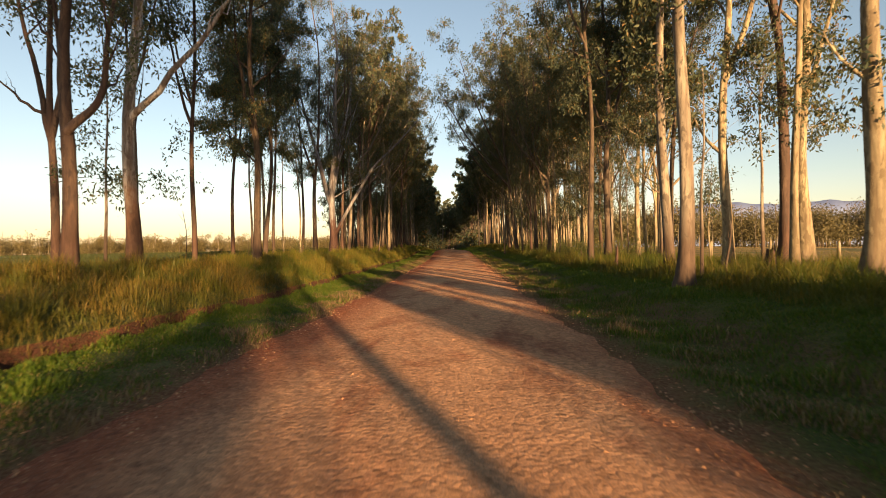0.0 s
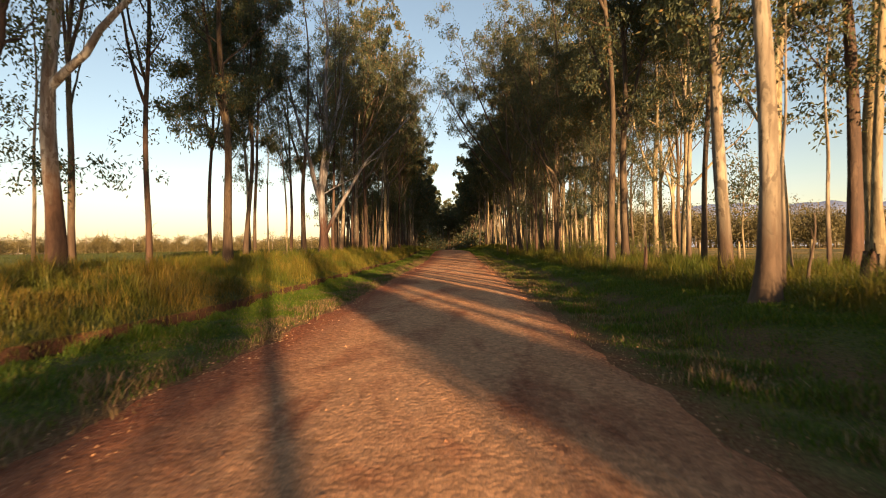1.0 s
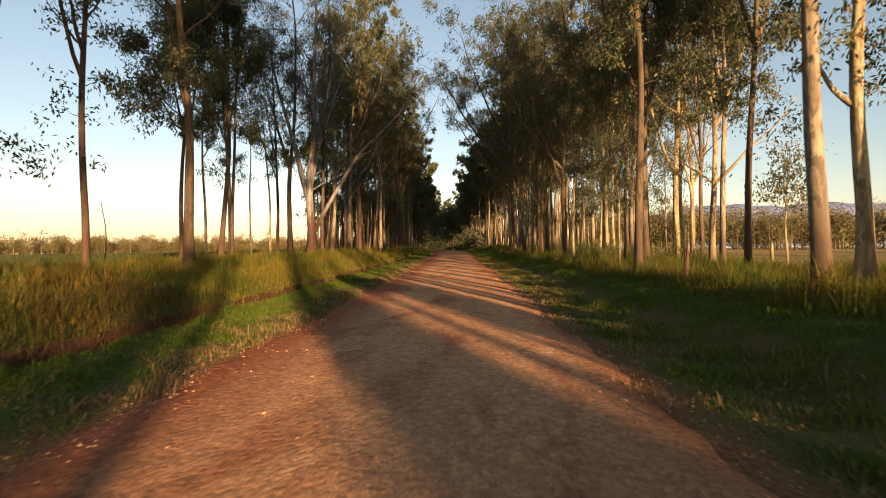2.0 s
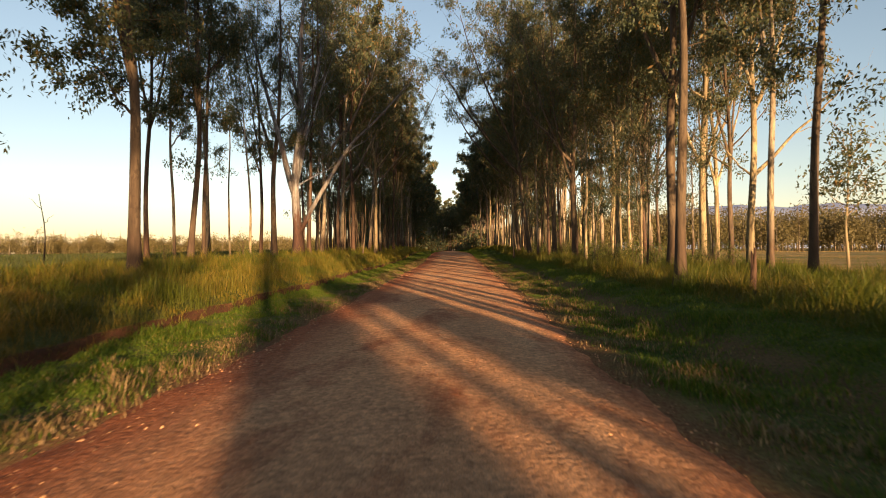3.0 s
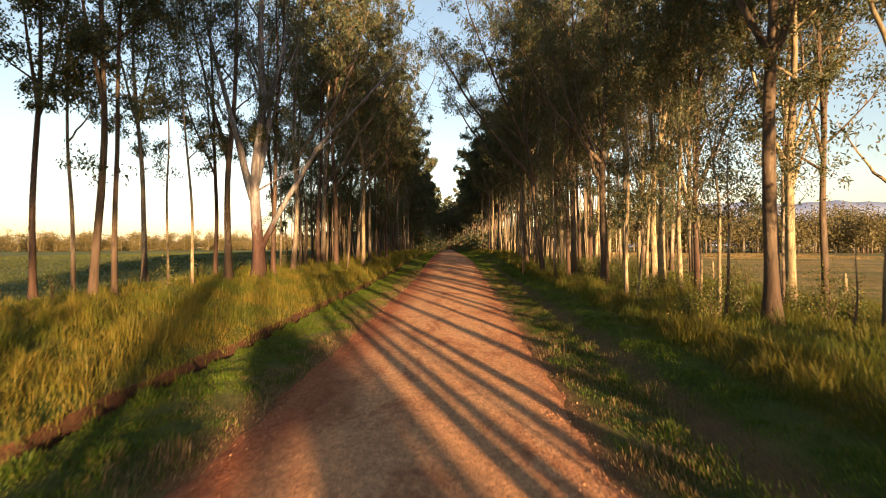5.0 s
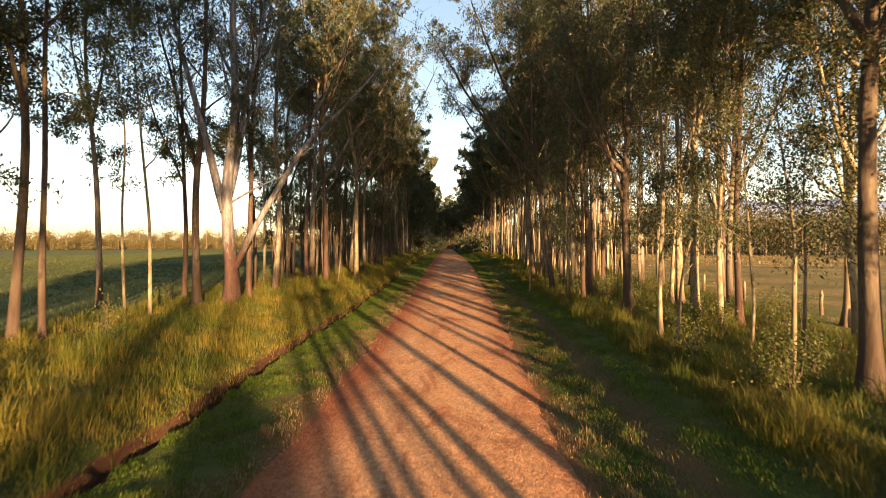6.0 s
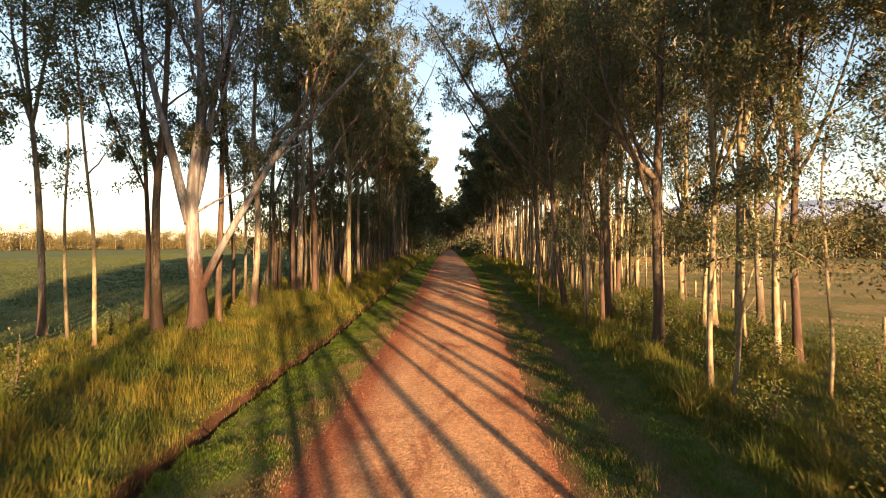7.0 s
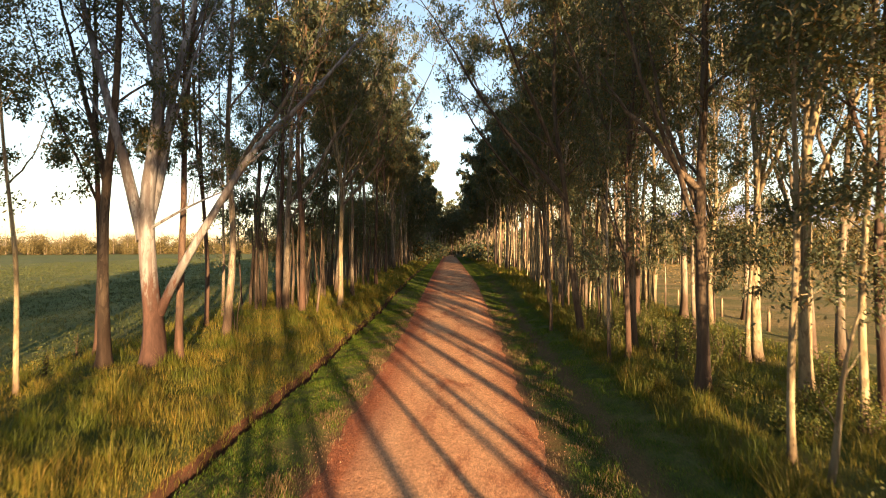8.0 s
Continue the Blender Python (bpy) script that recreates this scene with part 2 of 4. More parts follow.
SILVER_BARK = bark_material("silvery_gum_bark", (0.12, 0.115, 0.112), (0.24, 0.238, 0.24), (0.37, 0.37, 0.375), (0.095, 0.052, 0.040), 2.6, False)
DARK_BARK = bark_material("dark_ironbark", (0.045, 0.032, 0.026), (0.10, 0.066, 0.048), (0.19, 0.13, 0.09), (0.10, 0.058, 0.04), 1.5, True)
GUM_LEAF = leaf_material("gum_leaf", (0.052, 0.076, 0.050), (0.102, 0.124, 0.070), (0.22, 0.145, 0.06), 0.42, None, (1.5, 1.2, 0.5))
GRASS = leaf_material("tall_grass_blade", (0.082, 0.08, 0.013), (0.17, 0.125, 0.026), (0.26, 0.175, 0.05), 0.42, (0.062, 0.09, 0.012))
LUSH = leaf_material("green_grass_blade", (0.10, 0.115, 0.016), (0.19, 0.16, 0.03), (0.28, 0.20, 0.055), 0.45, (0.075, 0.115, 0.014))
PADDOCK = leaf_material("paddock_grass_blade", (0.055, 0.076, 0.022), (0.08, 0.094, 0.027), (0.10, 0.10, 0.035), 0.3)
DRY_PADDOCK = leaf_material("dry_paddock_grass_blade", (0.15, 0.115, 0.05), (0.2, 0.15, 0.066), (0.24, 0.18, 0.08), 0.25)
TURF = leaf_material("short_grass_blade", (0.045, 0.10, 0.009), (0.11, 0.17, 0.016), (0.22, 0.19, 0.05), 0.42)
SHRUB_LEAF = leaf_material("shrub_leaf", (0.045, 0.07, 0.018), (0.11, 0.125, 0.032), (0.2, 0.16, 0.055), 0.4)
WOODS = leaf_material("far_woodland_leaf", (0.085, 0.075, 0.03), (0.15, 0.125, 0.05), (0.21, 0.165, 0.07), 0.2)


# ---- mesh helpers ----
def fast_mesh(name, verts, faces, material, smooth=False):
    """verts (n, 3); faces (m, 3) or (m, 4)."""
    me = bpy.data.meshes.new(name)
    verts, faces = np.asarray(verts, np.float32), np.asarray(faces, np.int32)
    k = faces.shape[1]
    me.vertices.add(len(verts))
    me.vertices.foreach_set("co", verts.ravel())
    me.loops.add(faces.size)
    me.loops.foreach_set("vertex_index", faces.ravel())
    me.polygons.add(len(faces))
    me.polygons.foreach_set("loop_start", np.arange(0, faces.size, k, dtype=np.int32))
    me.polygons.foreach_set("use_smooth", np.full(len(faces), smooth))
    me.update(calc_edges=True)
    me.materials.append(material)
    return me


def part(name, mesh, parent, label=""):
    ob = new(name, mesh)
    ob.parent = parent
    if label:
        tagged(ob, label)
    return ob


def tube(path, radii, sides):
    path, radii = np.asarray(path, float), np.asarray(radii, float)
    d = np.gradient(path, axis=0)
    d /= np.linalg.norm(d, axis=1)[:, None] + 1e-9
    ref = np.array([1.0, 0, 0]) if abs(d[0][0]) < 0.8 else np.array([0, 1.0, 0])
    p = np.cross(d, ref)
    p /= np.linalg.norm(p, axis=1)[:, None] + 1e-9
    q = np.cross(d, p)
    a = np.linspace(0, 2 * np.pi, sides, endpoint=False)
    ring = np.cos(a)[None, :, None] * p[:, None, :] + np.sin(a)[None, :, None] * q[:, None, :]
    v = (path[:, None, :] + ring * radii[:, None, None]).reshape(-1, 3)
    k = len(path)
    i, j = np.meshgrid(np.arange(k - 1), np.arange(sides), indexing="ij")
    j2 = (j + 1) % sides
    f = np.stack([i * sides + j, i * sides + j2, (i + 1) * sides + j2, (i + 1) * sides + j], -1).reshape(-1, 4)
    return v, f


def joined(pieces):
    vs, fs, at = [], [], 0
    for v, f in pieces:
        vs.append(v)
        fs.append(f + at)
        at += len(v)
    return np.concatenate(vs), np.concatenate(fs)


def leaf_quads(rng, points, length, width, droop=0.8, pointed=False):
    """Narrow hanging leaves at the points; pointed ones taper to both ends."""
    k = len(points)
    d = rng.normal(0, 1, (k, 3))
    d[:, 2] -= droop * 1.6
    d /= np.linalg.norm(d, axis=1)[:, None]
    w = np.cross(d, rng.normal(0, 1, (k, 3)))
    w /= np.linalg.norm(w, axis=1)[:, None] + 1e-9
    ln = (length * rng.uniform(0.6, 1.3, k))[:, None]
    wd = (width * rng.uniform(0.7, 1.3, k))[:, None]
    if pointed:
        belly = points + d * ln * 0.42
        v = np.stack([points, belly - w * wd * 0.5, points + d * ln, belly + w * wd * 0.5], 1).reshape(-1, 3)
        return v, np.arange(4 * k).reshape(-1, 4)
    v = np.stack([points - w * wd * 0.5, points + w * wd * 0.5, points + d * ln], 1).reshape(-1, 3)
    return v, np.arange(3 * k).reshape(-1, 3)


# ---- gum trees ----
def branch(rng, start, az, elev, length, r0, bend=0.35, k=7, wiggle=0.05):
    """A limb's line: starts at the angle elev and turns upwards."""
    t = np.linspace(0, 1, k)
    el = elev + bend * t
    step = length / (k - 1)
    p = [np.array(start, float)]
    a = az
    for i in range(1, k):
        a += rng.normal(0, 0.12)
        e2 = min(el[i], 1.5) + rng.normal(0, wiggle * 2)
        p.append(p[-1] + step * np.array([math.cos(a) * math.cos(e2), math.sin(a) * math.cos(e2), math.sin(e2)]))
    p = np.array(p)
    r = r0 * (1 - 0.82 * t ** 0.9)
    return p, r


def gum_tree(x, y, r, h, bark, label, lean=(0.0, 0.0), crown=7.0, spread=4.0, limbs=9, leaves=18000, leaf=(0.15, 0.064), stems=(), special=(), low=(), seed=0, sides=12, wander=0.026, forks=None, twigs=5, reach=(), group="roadside gum trees"):
    """stems: further trunks (height, azimuth, elevation, length, radius) with crowns; special: bare-looking limbs likewise; low: leaf sprays (z, azimuth, distance, count); reach: bent limbs (radius, leafiness, azimuth, then pairs of distance out and height)."""
    rng = np.random.default_rng(seed * 7919 + 13)
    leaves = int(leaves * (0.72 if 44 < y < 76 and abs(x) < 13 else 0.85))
    tree = new("gum_tree")
    tree.location = (x, y, gz(x, y) - 0.05)
    tagged(tree, label, "tree", group)
    if forks is None:
        forks = 2 if r > 0.12 and not stems else 0
    stems = list(stems) + [(crown * rng.uniform(0.82, 1.15), rng.uniform(0, 360), rng.uniform(62, 76), (h - crown) * rng.uniform(0.55, 0.8), r * rng.uniform(0.42, 0.58)) for _ in range(forks)]
    k = 22
    t = np.linspace(0, 1, k)
    z = h * t
    ph = rng.uniform(0, 6.28, 4)
    off_x = lean[0] * z + wander * z * np.sin(t * 5 + ph[0]) + 0.25 * r * np.sin(t * 17 + ph[1])
    off_y = lean[1] * z + wander * z * np.sin(t * 5 + ph[2]) + 0.25 * r * np.sin(t * 15 + ph[3])
    off_x -= off_x[0]
    off_y -= off_y[0]
    line = np.stack([off_x, off_y, z], 1)
    zz = np.concatenate([np.linspace(0, z[2], 8)[:-1], z[2:]])
    line = np.stack([np.interp(zz, z, line[:, c]) for c in range(3)], 1)
    rad = 0.9 * r * (1 - 0.9 * (zz / h) ** 0.85) + r * 0.55 * np.exp(-zz / (r * 2.2)) + 0.006
    v, f = tube(line, rad, sides)
    # fluting and lumps
    ang = np.arctan2(v[:, 1] - np.repeat(line[:, 1], sides), v[:, 0] - np.repeat(line[:, 0], sides))
    rep = np.repeat(line, sides, 0)
    lump = 1 + 0.09 * np.sin(3 * ang + ph[0] + v[:, 2] * 0.8) + 0.06 * np.sin(5 * ang - v[:, 2] * 1.7 + ph[1]) + 0.10 * np.sin(4 * ang + ph[2]) * np.exp(-v[:, 2] / 0.5)
    v[:, :2] = rep[:, :2] + (v[:, :2] - rep[:, :2]) * lump[:, None]
    part("trunk", fast_mesh("trunk", v, f, bark, True), tree)

    def on_trunk(zq):
        return np.array([np.interp(zq, line[:, 2], line[:, 0]), np.interp(zq, line[:, 2], line[:, 1]), zq]), np.interp(zq, line[:, 2], rad)

    clumps, weights = [], []

    def dress(p, rr, length, pieces, leafy=1.0):
        """Twigs and leaf clumps along the outer part of a limb."""
        for q in np.linspace(0.35, 1.0, twigs):
            base = np.array([np.interp(q, np.linspace(0, 1, len(p)), p[:, c]) for c in range(3)])
            br = np.interp(q, np.linspace(0, 1, len(rr)), rr)
            az2 = rng.uniform(0, 6.28)
            tl = length * rng.uniform(0.22, 0.42)
            tp, tr = branch(rng, base, az2, rng.uniform(0.0, 0.9), tl, max(br * 0.55, 0.008), 0.1, 4, 0.12)
            pieces.append(tube(tp, tr + 0.003, 3))
            clumps.extend([tp[-1], tp[2], tp[1]])
            weights.extend([leafy, leafy * 0.8, leafy * 0.5])

    ga = rng.uniform(0, 6.28)
    for i in range(limbs):
        zi = crown + (h * 0.97 - crown) * (i + rng.uniform(0, 0.8)) / limbs
        s0, rt = on_trunk(zi)
        ga += 2.4 + rng.normal(0, 0.4)
        frac = (zi - crown) / (h - crown)
        ln = spread * (1.15 - 0.55 * frac) * rng.uniform(0.75, 1.2)
        p, rr = branch(rng, s0, ga, rng.uniform(0.45, 0.95), ln, max(rt * rng.uniform(0.4, 0.6), 0.02))
        pieces = [tube(p, rr, 6)]
        dress(p, rr, ln, pieces)
        part("limb", fast_mesh("limb", *joined(pieces), bark, True), tree)
    for zi, az, el, ln, r0 in stems:
        s0, rt = on_trunk(zi)
        p, rr = branch(rng, s0, radians(az), radians(el), ln, r0, 0.25, 12, 0.03)
        pieces = [tube(p, rr * 1.0, 9)]
        for q in np.linspace(0.45, 0.95, 6):
            j = q * (len(p) - 1)
            base = np.array([np.interp(j, np.arange(len(p)), p[:, c]) for c in range(3)])
            p2, r2 = branch(rng, base, rng.uniform(0, 6.28), rng.uniform(0.4, 0.9), spread * 0.7, max(np.interp(j, np.arange(len(p)), rr) * 0.5, 0.015))
            pieces.append(tube(p2, r2, 5))
            dress(p2, r2, spread * 0.7, pieces)
        part("limb", fast_mesh("limb", *joined(pieces), bark, True), tree)
    for zi, az, el, ln, r0 in special:
        s0, rt = on_trunk(zi)
        p, rr = branch(rng, s0, radians(az), radians(el), ln, r0, 0.35, 12, 0.06)
        pieces = [tube(p, rr, 8)]
        for q in (0.45, 0.6, 0.75, 0.9):
            j = q * (len(p) - 1)
            base = np.array([np.interp(j, np.arange(len(p)), p[:, c]) for c in range(3)])
            p2, r2 = branch(rng, base, radians(az) + rng.normal(0, 0.9), rng.uniform(0.2, 1.0), ln * 0.3, max(np.interp(j, np.arange(len(p)), rr) * 0.45, 0.01), 0.3, 6, 0.15)
            pieces.append(tube(p2, r2, 5))
        clumps.extend([p[-1], p[-2]])
        weights.extend([0.5, 0.4])
        part("limb", fast_mesh("limb", *joined(pieces), bark, True), tree)
    for r0, leafy, az, *bends in reach:
        out, up = np.array(bends[0::2], float), np.array(bends[1::2], float)
        s0, rt = on_trunk(up[0])
        q, fine = np.arange(len(out)), np.linspace(0, len(out) - 1, 5 * len(out))
        o, u = np.interp(fine, q, out), np.interp(fine, q, up)
        soft = np.convolve(np.pad(o, 3, "edge"), np.ones(7) / 7, "valid"), np.convolve(np.pad(u, 3, "edge"), np.ones(7) / 7, "valid")
        sway = 0.10 * np.sin(fine * 1.9 + rng.uniform(0, 6))
        ca, sa = math.cos(radians(az)), math.sin(radians(az))
        p = np.stack([s0[0] + soft[0] * ca - sway * sa, s0[1] + soft[0] * sa + sway * ca, soft[1]], 1)
        rr = r0 * (1 - 0.8 * np.linspace(0, 1, len(p)) ** 1.1)
        pieces = [tube(p, rr, 10)]
        for f in np.linspace(0.45, 0.97, 6):
            j = int(f * (len(p) - 1))
            p2, r2 = branch(rng, p[j], radians(az) + rng.normal(0, 1.0), rng.uniform(0.5, 1.1), rng.uniform(1.6, 3.0), max(rr[j] * 0.5, 0.012), 0.25, 7, 0.1)
            pieces.append(tube(p2, r2, 5))
            if leafy:
                dress(p2, r2, 2.6, pieces, leafy)
        part("limb", fast_mesh("limb", *joined(pieces), bark, True), tree)
    pts = []
    if clumps:
        c, w = np.array(clumps), np.array(weights) * rng.uniform(0.05, 1.0, len(weights)) * (rng.random(len(weights)) < 0.5)
        pick = rng.choice(len(c), leaves, p=w / w.sum())
        # each clump is a handful of tight sprays
        spray = rng.normal(0, 1, (len(c), 5, 3)) * 0.34 * np.array([1, 1, 0.7])
        which = rng.integers(0, 5, leaves)
        size = rng.uniform(0.09, 0.24, (len(c), 5))[pick, which][:, None]
        g = spray[pick, which] + rng.normal(0, 1, (leaves, 3)) * size * np.array([0.9, 0.9, 1.15])
        pts.append(c[pick] + g)
    for zi, az, dist, count in low:
        s0, rt = on_trunk(zi)
        c0 = s0 + np.array([math.cos(radians(az)) * dist, math.sin(radians(az)) * dist, 0.2])
        p, rr = branch(rng, s0, radians(az), 0.25, dist * 1.1, 0.02, 0.2, 5, 0.1)
        part("limb", fast_mesh("limb", *tube(p, rr, 5), bark, True), tree)
        sub = c0 + rng.normal(0, 1, (9, 3)) * np.array([0.55, 0.55, 0.34])
        loose = rng.uniform(0.1, 0.24, 9)
        at = rng.integers(0, 9, count)
        pts.append(sub[at] + rng.normal(0, 1, (count, 3)) * loose[at][:, None])
    if pts:
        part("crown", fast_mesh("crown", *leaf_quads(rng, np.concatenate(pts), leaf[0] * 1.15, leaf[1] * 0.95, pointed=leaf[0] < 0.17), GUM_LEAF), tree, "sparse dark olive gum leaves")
    return tree


PALE = "tall smooth pale gum tree with brown foot in roadside grass"
GREY = "tall grey-brown gum tree with high open crown in roadside grass"
DARK = "dark rough-barked gum tree with high crown in roadside grass"
SLIM = "slender young gum tree with sparse leaves in roadside grass"


# ---- land and road ----
def land_sheet():
    us = np.unique(np.concatenate([np.linspace(-16, 16, 129), np.linspace(-6.1, -5.0, 45), [-18, -21, -25, -30, -40, -55, -80, -120, -200, -400, -900, -2500, 18, 21, 25, 30, 40, 55, 80, 120, 200, 400, 900, 2500]]))
    ys = np.unique(np.concatenate([np.linspace(-10, 60, 176), np.linspace(60, 130, 71), [-2500, -900, -400, -200, -100, -60, -40, -25, -15, 140, 155, 175, 200, 230, 270, 320, 400, 600, 1000, 2500]]))
    u, y = np.meshgrid(us, ys, indexing="xy")
    x = u + centre(y)
    v = np.stack([x, y, ground_z(x, y)], -1).reshape(-1, 3)
    i, j = np.meshgrid(np.arange(len(ys) - 1), np.arange(len(us) - 1), indexing="ij")
    w = len(us)
    f = np.stack([i * w + j, i * w + j + 1, (i + 1) * w + j + 1, (i + 1) * w + j], -1).reshape(-1, 4)
    me = fast_mesh("ground", v, f, LAND, True)
    me.attributes.new("across", "FLOAT", "POINT").data.foreach_set("value", swayed(u, y).ravel().astype(np.float32))
    tagged(new("ground", me), "grassy road verge and paddock ground with bare red earth", "ground", kind="structure")


def road_height(u, y):
    crown = 0.05 * (1 - (u / HALF) ** 2)
    ruts = -0.012 * np.exp(-((np.abs(u) - 0.9) / 0.3) ** 2)
    waves = 0.002 * np.sin(y * 9.5 + 2.0 * np.sin(u * 1.7)) * (0.5 + 0.5 * np.sin(y * 0.4 + u)) + 0.003 * np.sin(y * 1.7 + u * 1.3) * np.sin(u * 2.6 + 1)
    fall = -0.07 * np.clip((np.abs(u) - 2.3) / 0.8, 0, 1) ** 2
    return road_z(y) + crown + ruts + waves + fall


def gravel_road():
    us = np.linspace(-3.1, 3.1, 63)
    ys = np.unique(np.concatenate([np.linspace(-2, 45, 471), np.linspace(45, 110, 261), np.linspace(110, 400, 60), [-400, -200, -100, -50, -20, -10]]))
    u, y = np.meshgrid(us, ys, indexing="xy")
    edge = 0.05 * np.sin(y * 0.9) + 0.035 * np.sin(y * 2.7 + 1) + 0.02 * np.sin(y * 6.1)
    uu = u * (1 + edge * np.clip((np.abs(u) - 1.8) / 1.3, 0, 1))
    v = np.stack([uu + centre(y), y, road_height(u, y)], -1).reshape(-1, 3)
    i, j = np.meshgrid(np.arange(len(ys) - 1), np.arange(len(us) - 1), indexing="ij")
    w = len(us)
    f = np.stack([i * w + j, i * w + j + 1, (i + 1) * w + j + 1, (i + 1) * w + j], -1).reshape(-1, 4)
    me = fast_mesh("road", v, f, ROAD, True)
    me.attributes.new("across", "FLOAT", "POINT").data.foreach_set("value", u.ravel().astype(np.float32))
    tagged(new("road", me), "unsealed red-brown gravel road with wheel lines", "road", kind="structure")


land_sheet()
gravel_road()

# ---- trees that stand along the west side ----
gum_tree(-10.5, 15.2, 0.24, 20, DARK_BARK, "dark gum tree with a heavy bent limb", (-0.012, 0.0), 8, seed=1, leaves=15000, reach=[(0.14, 0.7, 0, 0.0, 4.1, 0.3, 4.5, 0.95, 5.1, 1.2, 6.3, 1.4, 7.8, 2.2, 11.0), (0.1, 0.7, 170, 0.0, 4.6, 0.25, 5.6, 0.4, 8.0, 0.9, 12.0)])
gum_tree(-13.9, 19.3, 0.17, 19, DARK_BARK, "dark many-stemmed gum tree in roadside grass", (-0.035, 0), 8, stems=[(4.7, 170, 72, 9, 0.12), (4.9, 20, 80, 10, 0.13)], special=[(5.6, 190, 25, 4, 0.07)], low=[(3.2, 0, 1.5, 500)], seed=2, leaves=24000)
gum_tree(-10.27, 18.0, 0.26, 22, STOCKING_BARK, "smooth pale gum tree with a long side limb, brown foot", (0.03, 0.0), 10, special=[(5.2, -8, 34, 8.0, 0.13), (3.6, 160, 55, 1.4, 0.06)], seed=3)
gum_tree(-12.0, 21.0, 0.13, 18, BROWN_BARK, SLIM, (0.01, 0), 7, 2.4, 8, low=[(3.0, 180, 0.9, 260), (3.4, 20, 0.8, 260)], special=[(5.2, 120, 60, 4, 0.05)], seed=4)
gum_tree(-12.9, 20.5, 0.07, 10, GREY_BARK, SLIM, (0.0, 0), 4, 1.2, 6, 1600, low=[(3.0, 0, 0.5, 200)], seed=5)
gum_tree(-10.95, 23.6, 0.125, 21, DARK_BARK, "straight slender dark gum tree with tufts of leaves", (0.0, 0), 6.5, 1.5, 10, 7000, low=[(5.0, 180, 0.5, 160), (6.0, 0, 0.6, 200)], seed=6)
gum_tree(-9.57, 27.5, 0.215, 22, BROWN_BARK, GREY, (0.01, 0), 8.5, stems=[(6.2, 170, 74, 9, 0.13)], special=[(5.2, 175, 40, 3.2, 0.05)], low=[(7.4, 280, 1.2, 900), (8.3, 50, 1.5, 1000), (9.2, 160, 1.6, 1000), (6.0, 180, 1.3, 700), (6.8, 195, 1.9, 800), (7.5, 170, 1.2, 700), (8.6, 185, 2.0, 900)], seed=7, leaves=24000, leaf=(0.155, 0.066))
gum_tree(-14.9, 37.1, 0.14, 20, DARK_BARK, DARK, (0.0, 0), 7.5, 2.6, 8, low=[(7.4, 320, 1.2, 900), (8.3, 90, 1.5, 1000), (9.2, 200, 1.6, 1000)], seed=8, leaves=22000, leaf=(0.155, 0.066))
gum_tree(-13.7, 37.6, 0.09, 16, GREY_BARK, SLIM, (-0.03, 0), 7, 2.0, 7, 12000, low=[(5.0, 0, 0.8, 300)], special=[(6.0, 30, 55, 3, 0.04)], seed=9, leaf=(0.155, 0.066))
gum_tree(-12.7, 37.2, 0.17, 21, BROWN_BARK, GREY, (0.07, 0), 8.5, low=[(7.4, 40, 1.2, 900), (8.3, 170, 1.5, 1000), (9.2, 280, 1.6, 1000)], seed=10, leaves=24000, leaf=(0.155, 0.066))
gum_tree(-12.3, 37.9, 0.12, 20, BROWN_BARK, GREY, (0.02, 0), 8, 2.4, 8, 16000, seed=11, leaf=(0.155, 0.066))
gum_tree(-15.7, 45.6, 0.16, 21, GREY_BARK, GREY, (0, 0), 8, low=[(7.4, 120, 1.2, 900), (8.3, 250, 1.5, 1000), (9.2, 0, 1.6, 1000), (6, 20, 0.9, 300)], seed=12, leaves=22000, leaf=(0.155, 0.066))
gum_tree(-13.6, 44.2, 0.07, 14, PALE_BARK, SLIM, (-0.04, 0), 8, 1.4, 6, 2500, seed=13)
gum_tree(-11.95, 43.3, 0.08, 16, PALE_BARK, SLIM, (-0.03, 0), 8, 1.6, 6, 3000, special=[(6.2, 20, 50, 3, 0.03)], seed=14)
gum_tree(-11.6, 46.6, 0.22, 23, BROWN_BARK, GREY, (0.01, 0), 8.5, stems=[(6.5, 150, 68, 9, 0.13)], low=[(7.4, 240, 1.2, 900), (8.3, 10, 1.5, 1000), (9.2, 120, 1.6, 1000)], seed=15, leaves=13000)
gum_tree(-13.35, 48.8, 0.14, 21, DARK_BARK, DARK, (0.0, 0), 7, low=[(7.4, 280, 1.2, 900), (8.3, 50, 1.5, 1000), (9.2, 160, 1.6, 1000)], seed=16, leaves=11000)
gum_tree(-10.0, 46.9, 0.37, 23, SILVER_BARK, "large silvery many-limbed gum tree with red-brown foot", (0.012, 0), 9.5, 3.6, 9, 7500, forks=0,
         stems=[(9.0, 80, 66, 10, 0.14)],
         reach=[(0.17, 0.7, 0, 0.1, 1.7, 0.85, 3.2, 2.6, 6.1, 3.6, 7.9, 5.1, 9.1, 6.4, 10.4, 7.8, 12.2), (0.24, 0.8, 178, 0.0, 4.4, 0.5, 5.6, 0.95, 8.0, 1.5, 10.0, 2.6, 13.5, 3.2, 17.0),
                (0.19, 0.8, 20, 0.0, 5.0, 0.55, 7.4, 0.9, 10.5, 1.7, 13.5, 2.0, 17.5), (0.11, 0.8, 12, 0.0, 6.8, 0.7, 8.4, 1.5, 11.2, 2.6, 14.5), (0.06, 0.3, 5, 0.0, 4.9, 1.6, 5.9, 3.2, 6.6)], seed=17)
